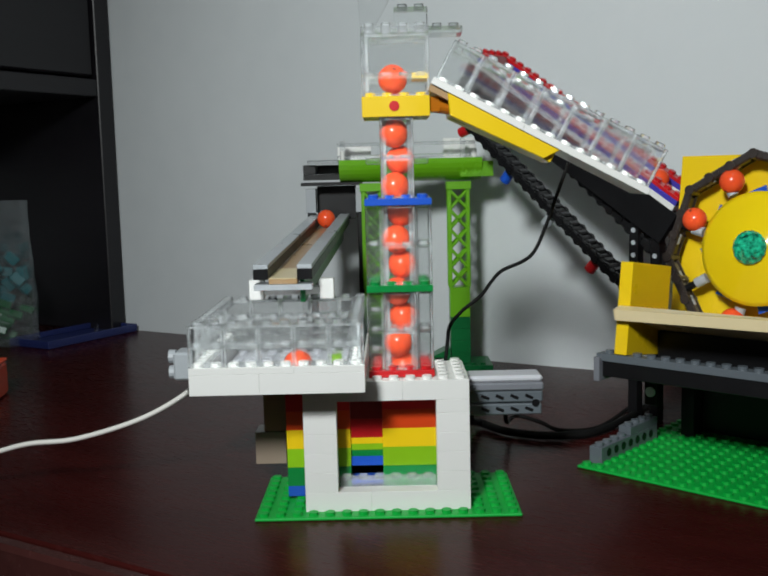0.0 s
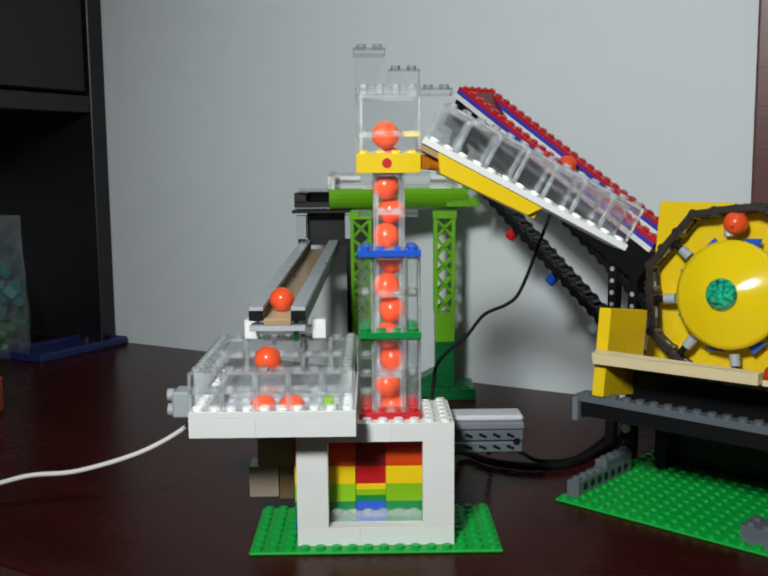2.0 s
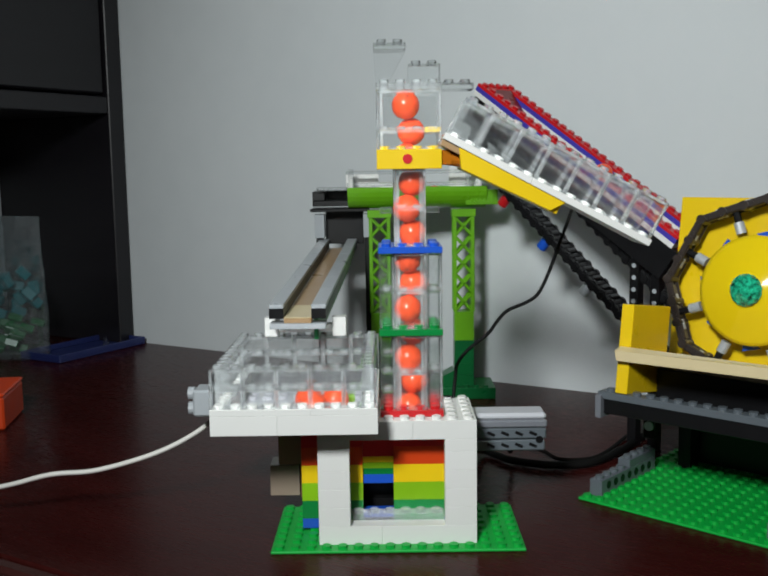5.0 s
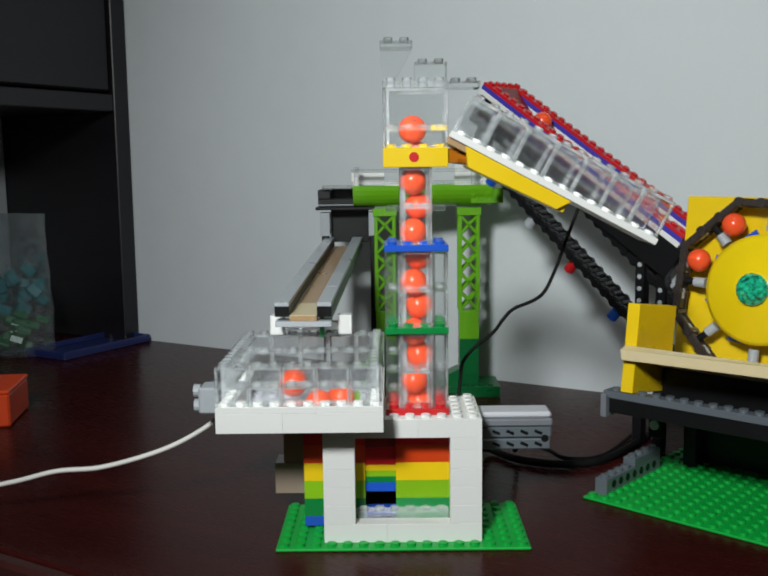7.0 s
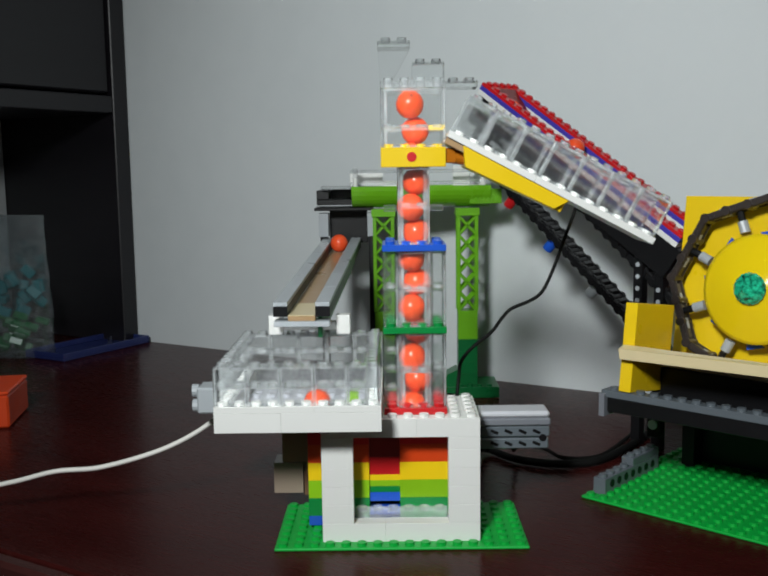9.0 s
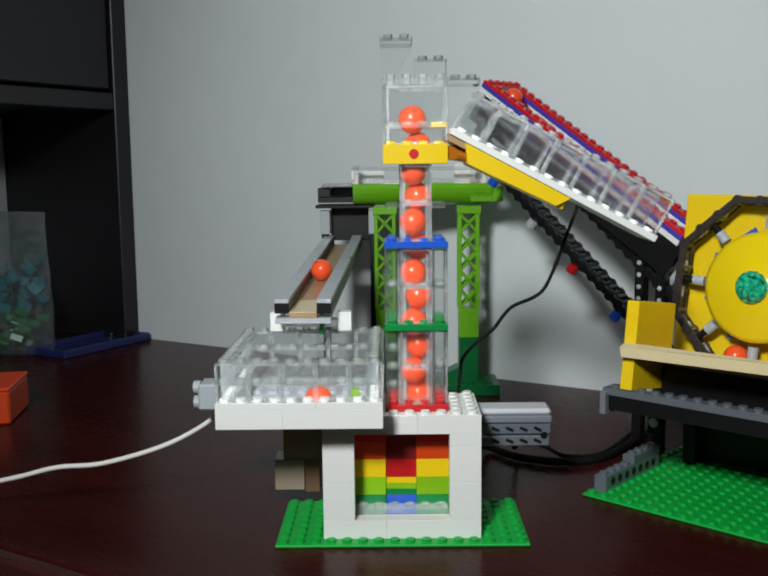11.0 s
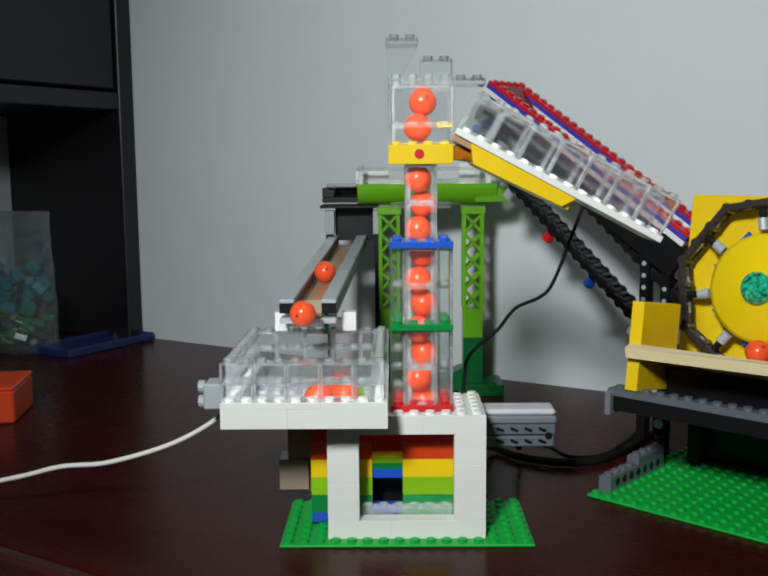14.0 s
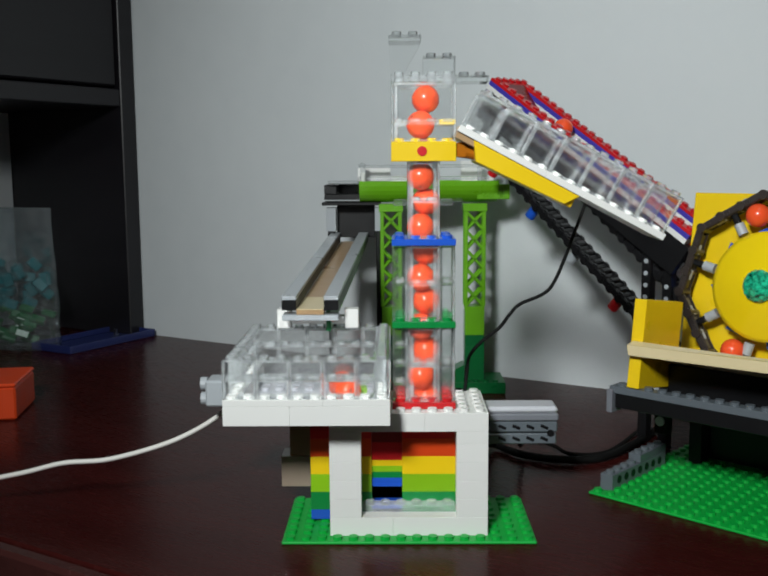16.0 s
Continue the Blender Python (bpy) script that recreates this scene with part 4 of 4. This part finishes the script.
def build_desk_clutter():
    cable("white_cable", "white cable lying across the desk from the tray plug", [(-56, 40, 68), (-61, 40, 55.6), (-87, 40, 40.4), (-122.6, 40, 29.8), (-149.5, 40, 27.4), (-177, 40, 20.9), (-240, 46, 8), (-300, 60, 2.0)], 1.4, CABLE_WHITE)
    cable("black_lift_cable", "thin black cable hanging from the lift to the tower", [(142.5, 75, 173), (140.1, 75, 163.9), (133.4, 73, 146.7), (129, 71.5, 135), (122.3, 70, 120.8), (115.8, 70, 115), (104.2, 70, 110), (98.4, 70, 104.1), (92.5, 69.5, 96.5), (81.7, 66, 88.7), (74.9, 60, 81.9), (73, 52, 75.1), (71.5, 46, 66)], 1.0, CABLE_BLACK)
    cable("black_desk_cable", "black flat cable coiled on the desk behind the tower", [(86, 60, 38), (90, 120, 14), (99, 150, 4), (114, 131, 3), (138, 120, 3), (163, 123, 3), (188, 148, 3), (215, 185, 3)], 2.5, CABLE_BLACK)
    cable("black_desk_cable", "black flat cable coiled on the desk behind the tower", [(104, 56, 40), (112, 120, 12), (122, 150, 8), (136, 140, 6), (146, 128, 4), (172, 140, 2), (205, 190, 2)], 1.3, CABLE_BLACK)
    ob = thing("orange_box", "bright orange plastic box lying on the desk", "box", at(-251, 228, 0.2, 0, 0, 8))
    bm = bmesh.new()
    box(bm, -90, 0, 0, 60, 0, 25, bevel=1.5)
    part("box_body", bm, ORANGE_BOX, ob)
    bm = bmesh.new()
    box(bm, -90.4, 0.4, -0.4, 60.4, 25.1, 28, bevel=1.0)
    part("box_lid", bm, ORANGE_BOX, ob)
    # blue translucent lid lying in the corner
    lid = thing("blue_lid", "shallow blue translucent plastic lid on the desk", "lid", at(-289, 539, 0.2, 0, 0, -30))
    bm = bmesh.new()
    box(bm, -29, 29, -60, 60, 0, 2.0, bevel=0.8)
    for b in ((-29, 29, -60, -57.5), (-29, 29, 57.5, 60), (-29, -26.5, -57.4, 57.4), (26.5, 29, -57.4, 57.4)):
        box(bm, *b, 2.05, 8, bevel=0.6)
    part("lid_body", bm, BLUE_LID, lid)
    for x, y in ((8, 22), (2, -52)):
        bm = bmesh.new()
        rod(bm, 3, (x, y, 2.1), (x, y, 12), r2=2, seg=12)
        part("lid_knob", bm, CLEAR, lid, "small clear knob")
    # bag of teal pieces in the niche
    bag = thing("plastic_bag", "clear plastic bag half full of teal pieces in the niche", "bag", at(-376, 527, 0.3, 0, 0, -20))
    bm = bmesh.new()
    vs = []
    nz, nx = 10, 14
    for j in range(nz + 1):
        z = 146 * j / nz
        ring = []
        for k in range(nx):
            a = 2 * math.pi * k / nx
            bul = 1 - 0.75 * (j / nz) ** 1.5
            w = 62 + 3 * noise.noise(Vector((k * 0.7, j * 0.5, 1)))
            ring.append(bm.verts.new((w * math.copysign(abs(math.cos(a)) ** 0.6, math.cos(a)) * MM, (26 * bul * math.sin(a) + 3 * noise.noise(Vector((k, j * 0.6, 4)))) * MM, z * MM)))
        vs.append(ring)
    for a, b in zip(vs, vs[1:]):
        for k in range(nx):
            bm.faces.new((a[k], a[(k + 1) % nx], b[(k + 1) % nx], b[k]))
    bm.faces.new(vs[0][::-1])
    film = part("bag_film", bm, BAG, bag, smooth=True)
    film.visible_shadow = False
    rnd = random.Random(5)
    bm = bmesh.new()
    for k in range(46):
        x, y, z = rnd.uniform(-46, 46), rnd.uniform(-9, 9), rnd.uniform(45, 88)
        mt = at(x, y, z, rnd.uniform(0, 90), rnd.uniform(0, 90), rnd.uniform(0, 90))
        box(bm, -7, 7, -5, 5, -4, 4, m=mt, bevel=1.0)
    ob = part("bag_pieces", bm, TEAL, bag, "heap of teal plastic pieces")
    tagged(ob, kind="stuff")
    bm = bmesh.new()
    for k in range(40):
        mt = at(rnd.uniform(-44, 44), rnd.uniform(-14, 12), rnd.uniform(7, 46), rnd.uniform(0, 90), 20, 30)
        box(bm, -7, 7, -4, 4, -3, 3, m=mt, bevel=1.0)
    ob = part("bag_pieces", bm, DARK_GREEN, bag, "dark green plastic pieces")
    tagged(ob, kind="stuff")


build_desk_clutter()

# ---- balls ----


def ball_mesh():
    bm = bmesh.new()
    bmesh.ops.create_uvsphere(bm, u_segments=24, v_segments=16, radius=7.0 * MM)
    return finish("ball", bm, BALL_MAT, True)


def dimple_mesh():
    bm = bmesh.new()
    rod(bm, 0.9, (0, -6.75, 0), (0, -7.03, 0), seg=10)
    return finish("dimple", bm, DIMPLE)


BALL, DIMPLES = ball_mesh(), dimple_mesh()
SPIN = random.Random(3)


def new_ball(where, label="glossy orange plastic ball"):
    b = new("ball", BALL)
    b.matrix_basis = at(*where)
    tagged(b, label, "ball", "orange balls")
    d = link_part("dimple", DIMPLES, b, pose(0, 0, 0, SPIN.uniform(-70, 70), 0, SPIN.uniform(-90, 90)), "small dark mould dimple")
    return b


def glide(table, t):
    """Straight-line reading of a table of (t, values...)."""
    if t <= table[0][0]:
        return table[0][1:]
    for a, b in zip(table, table[1:]):
        if t <= b[0]:
            f = (t - a[0]) / max(b[0] - a[0], 1e-6)
            return tuple(x + (y - x) * f for x, y in zip(a[1:], b[1:]))
    return table[-1][1:]


STEP = 0.1
TIMES = [round(STEP * k, 2) for k in range(161)]


def key(ob, place):
    """Key a thing along place(t) in millimetres, leaving out rows where it rests."""
    rows = [(t, place(t)) for t in TIMES]
    kept = []
    for i, (t, p) in enumerate(rows):
        edge = i in (0, len(rows) - 1)
        if edge or (Vector(p) - Vector(rows[i - 1][1])).length > 0.02 or (Vector(p) - Vector(rows[i + 1][1])).length > 0.02:
            kept.append((t, at(*p)))
    walk(ob, kept)


# height of the first ball of the column: lifted by the piston, sinking back when it drops
LEVEL = [(0, 209), (0.25, 209.5), (0.4, 198), (0.6, 196.5), (0.8, 203), (1.0, 208), (1.2, 209.5), (2.05, 209.5), (2.2, 197), (2.4, 197), (2.6, 205),
         (2.8, 209.7), (3.95, 210.5), (4.1, 214), (4.2, 218), (4.5, 222), (5.5, 222), (5.7, 211), (5.9, 197), (6.1, 200), (6.3, 206), (6.5, 208.7),
         (7.5, 209.5), (7.7, 204), (7.9, 209.5), (8.1, 217), (8.3, 221.5), (9.3, 221.5), (9.5, 210), (9.8, 209), (10.3, 221), (10.9, 221), (11.1, 204),
         (11.3, 204), (11.5, 208.5), (11.7, 217.5), (11.9, 221), (12.95, 221.5), (13.1, 215), (13.2, 216), (13.4, 225), (13.5, 233), (13.7, 234.4),
         (14.65, 234.4), (14.8, 232), (14.9, 238), (15.0, 242), (15.1, 247), (15.2, 250), (15.3, 257), (15.4, 259.5), (16, 260)]
PITCH = 12.85


def column_xy(k):
    return 48 + (1.5 if k % 2 else -1.2), 24 + (2.6 if k % 2 else -2.6)


def ramp_point(s, y=18.0):
    a = radians(28.2)
    return 64.2 + s * math.cos(a) + 10.4 * math.sin(a), y, 205.0 - s * math.sin(a) + 10.4 * math.cos(a)


def unit_point(u, v, z):
    w = P2 @ Vector((u * MM, v * MM, 0))
    return w.x * 1000, w.y * 1000, z


def ring_point(deg, r=42.5):
    a = radians(deg)
    x, z = r * math.cos(a), r * math.sin(a)
    return unit_point(WHEEL_C[0] + x, WHEEL_C[1] - 2 + z * math.sin(radians(LEAN)), WHEEL_C[2] + z * math.cos(radians(LEAN)))


WHEEL_SPEED = 101.2


def lift_point(s, lift=-9.0):
    w = LIFT @ Vector((s * MM, 20 * MM, lift * MM))
    return w.x * 1000, w.y * 1000, w.z * 1000


def chute_point(s):
    """s from 0 at the far end to 1 at the mouth."""
    w = CHUTE @ Vector((0, 274 * (1 - s) * MM, 7.6 * MM))
    return w.x * 1000, w.y * 1000, w.z * 1000


TRAY_SPOTS = [(-0.5, -9), (-14.7, -9), (9.5, 1.5), (-4, 5.6), (6, 18), (-10, 18)]
TRAY_Z = 76.2


def motions():
    # sliding wall and piston: the crank turns once in about 1.78 s
    crests = [(-1.0, -1), (0.75, 0), (2.5, 1), (4.25, 2), (6.05, 3), (7.9, 4), (9.68, 5), (11.45, 6), (13.25, 7), (15.05, 8), (16.85, 9)]

    def phase(t):
        return 2 * math.pi * glide(crests, t)[0]

    key(CARRIAGE, lambda t: (11.4 * math.cos(phase(t)), 18, 0))
    key(PISTON, lambda t: (32 + 11.4 * math.cos(phase(t)), 19.5, 22.4 + 9.4 * math.sin(phase(t))))

    # wheel
    rot = [(t, at(*WHEEL_C, -LEAN, 0, 0) @ pose(0, 0, 0, 0, WHEEL_SPEED * (t - 3.0) + 3, 0)) for t in [0.2 * k for k in range(81)]]
    walk(ROTOR, rot)

    # chain links and pushers travel round the loop
    def ride(ob, start):
        walk(ob, [(0.2 * k, loop_pose(start + CHAIN_SPEED * 0.2 * k)) for k in range(81)])

    for k in range(61):
        ride(link_part("link", LINK, CHAIN), LOOP_L / 61 * k)
    for k in range(12):
        c = k % 3
        ride(link_part("pusher", PUSHERS[c], CHAIN, label=("pale grey", "red", "blue")[c] + " pusher pin"), LOOP_L - 336.1 + LOOP_L / 12 * k)

    # balls of the column; the first three leave for the ramp and the wheel
    exits = {0: 13.47, 1: 15.0, 2: 15.27}
    feeds = {12: (0.0, 3.7), 13: (1.08, 2.7), 14: (1.86, 8.3), 15: (2.06, 5.0)}
    for k in range(16):
        x, y = column_xy(k)
        leave = exits.get(k)
        table = []
        if leave:
            table = [(leave, *(x, y, 0)), (leave + 0.05, 60, 20, 221), (leave + 0.13, *ramp_point(8))]
            table[0] = (leave, x, y, glide(LEVEL, leave)[0] - PITCH * k)
            for j in range(1, 6):
                f = j / 5
                table.append((leave + 0.13 + 0.25 * f, *ramp_point(8 + 112 * f ** 1.4)))
            table += [(leave + 0.43, *unit_point(30, 66, 134)), (leave + 0.5, *unit_point(62, 66, 84)), (leave + 0.7, *unit_point(92, 70, 80)), (leave + 1.6, *unit_point(94, 72, 80))]
        feed = feeds.get(k)
        if feed:
            spot = TRAY_SPOTS[k - 12]
            enter = lift_entry(feed[0], -10.0) + chute_entry(feed[0], spot)[1:] if feed[0] else [(0, *spot, TRAY_Z)]
            go = feed[1]
            feed_table = enter + [(go, *spot, TRAY_Z), (go + 0.35, 24, 10, TRAY_Z), (go + 0.6, 40, 28, 62), (go + 0.7, 69, 31.5, max(glide(LEVEL, go + 0.7)[0] - PITCH * k, 10.0))]

        def place(t, k=k, x=x, y=y, leave=leave, table=table, feed=feed):
            if leave and t >= leave:
                return glide(table, t)
            z = glide(LEVEL, t)[0] - PITCH * k
            if feed:
                if t < feed[1] + 0.7:
                    return glide(feed_tables[k], t)
            # waiting balls queue behind the piston
            low = min(max((62 - z) / 8, 0.0), 1.0)
            return x + (69 - x) * low, y + (31.5 - y) * low, max(z, 10.0)

        if feed:
            feed_tables[k] = feed_table
        b = new_ball((x, y, 60))
        key(b, place)

    # balls that ride the wheel, queue at the foot of the lift, go up it and down the chute into the tray:
    # time at the wheel's side, time at the chute's mouth, resting spot, time of leaving the tray
    trips = [(None, 3.58, 0, 9.7), (None, 6.72, 3, 7.5), (-0.63, 9.92, 0, 13.25), (-0.22, 11.34, 1, 13.9), (0.72, 12.78, 2, 14.2), (1.13, 12.98, 4, 99),
             (None, 13.93, 3, 15.0), (None, 14.28, 2, 99), (6.39, 19.6, 0, 99), (6.79, None, 0, 99), (11.74, None, 1, 99), (12.13, None, 2, 99), (15.25, None, 3, 99), (16.65, None, 4, 99)]
    for n, (t180, t_end, spot, go) in enumerate(trips):
        onward = []
        if t_end:
            s = TRAY_SPOTS[spot]
            onward = lift_entry(t_end, -4.0 if t_end in (6.72, 9.92, 12.98, 19.6) else -10.0) + chute_entry(t_end, s)[1:]
            if go < 16:
                onward += [(go, *s, TRAY_Z), (go + 0.35, 24, 10, TRAY_Z), (go + 0.6, 40, 31, 62), (go + 0.8, 69, 31.5, 14 + 6 * spot)]
        wait = lift_point(188 + 13 * (n % 5))

        def place(t, t180=t180, onward=onward, wait=wait):
            if onward and t >= onward[0][0]:
                return glide(onward, t)
            if t180 is None:
                return onward[0][1:]
            deg = 180 - WHEEL_SPEED * (t - t180)
            if deg > 290:
                f = min((deg - 290) / 40, 1.0)
                return tuple(p + (q - p) * f for p, q in zip(ring_point(290), unit_point(96, 70, 76)))
            if deg > 75:
                return ring_point(deg)
            f = min((t - t180 - 105 / WHEEL_SPEED) / 0.3, 1.0)
            return tuple(p + (q - p) * f for p, q in zip(ring_point(75), onward[0][1:] if onward and onward[0][0] - t180 < 2 else wait))

        key(new_ball(place(0)), place)


feed_tables = {}


ROLL = {1.86: 1.2, 2.06: 1.2, 3.58: 1.2, 9.92: 1.2, 12.98: 1.2, 13.93: 1.25, 14.28: 1.3}  # seconds on the chute, where it is not the usual 1.45


def lift_entry(t_end, lift):
    """The way before the chute: up the lift, across the half-pipe, into the corner box."""
    t0 = t_end - ROLL.get(t_end, 1.45)
    return [(t0 - 5.9, *lift_point(186, lift)), (t0 - 0.45, *lift_point(6, lift)), (t0 - 0.35, 112, 320, 169), (t0 - 0.15, 20, 320, 168), (t0 - 0.07, -4, 326, 166), (t0, *chute_point(0.0))]


def chute_entry(t_end, spot):
    """Down the chute with growing speed, over the mouth, a bounce in the tray, then to rest."""
    dur = ROLL.get(t_end, 1.45)
    t0 = t_end - dur
    rows = [(t0, *chute_point(0.0))]
    for j in range(1, 13):
        f = j / 12
        rows.append((t0 + dur * f, *chute_point(0.25 * f + 0.75 * f * f)))
    x, y, z = rows[-1][1:]
    rows += [(t_end + 0.06, x - 1, y - 14, z - 3), (t_end + 0.13, x - 2, y - 28, z - 18), (t_end + 0.18, x - 3, y - 36, TRAY_Z), (t_end + 0.3, x - 1, y - 46, TRAY_Z + 9),
             (t_end + 0.42, x + (spot[0] - x) * 0.5, (spot[1] + y - 46) / 2, TRAY_Z), (t_end + 0.75, *spot, TRAY_Z)]
    return rows


motions()
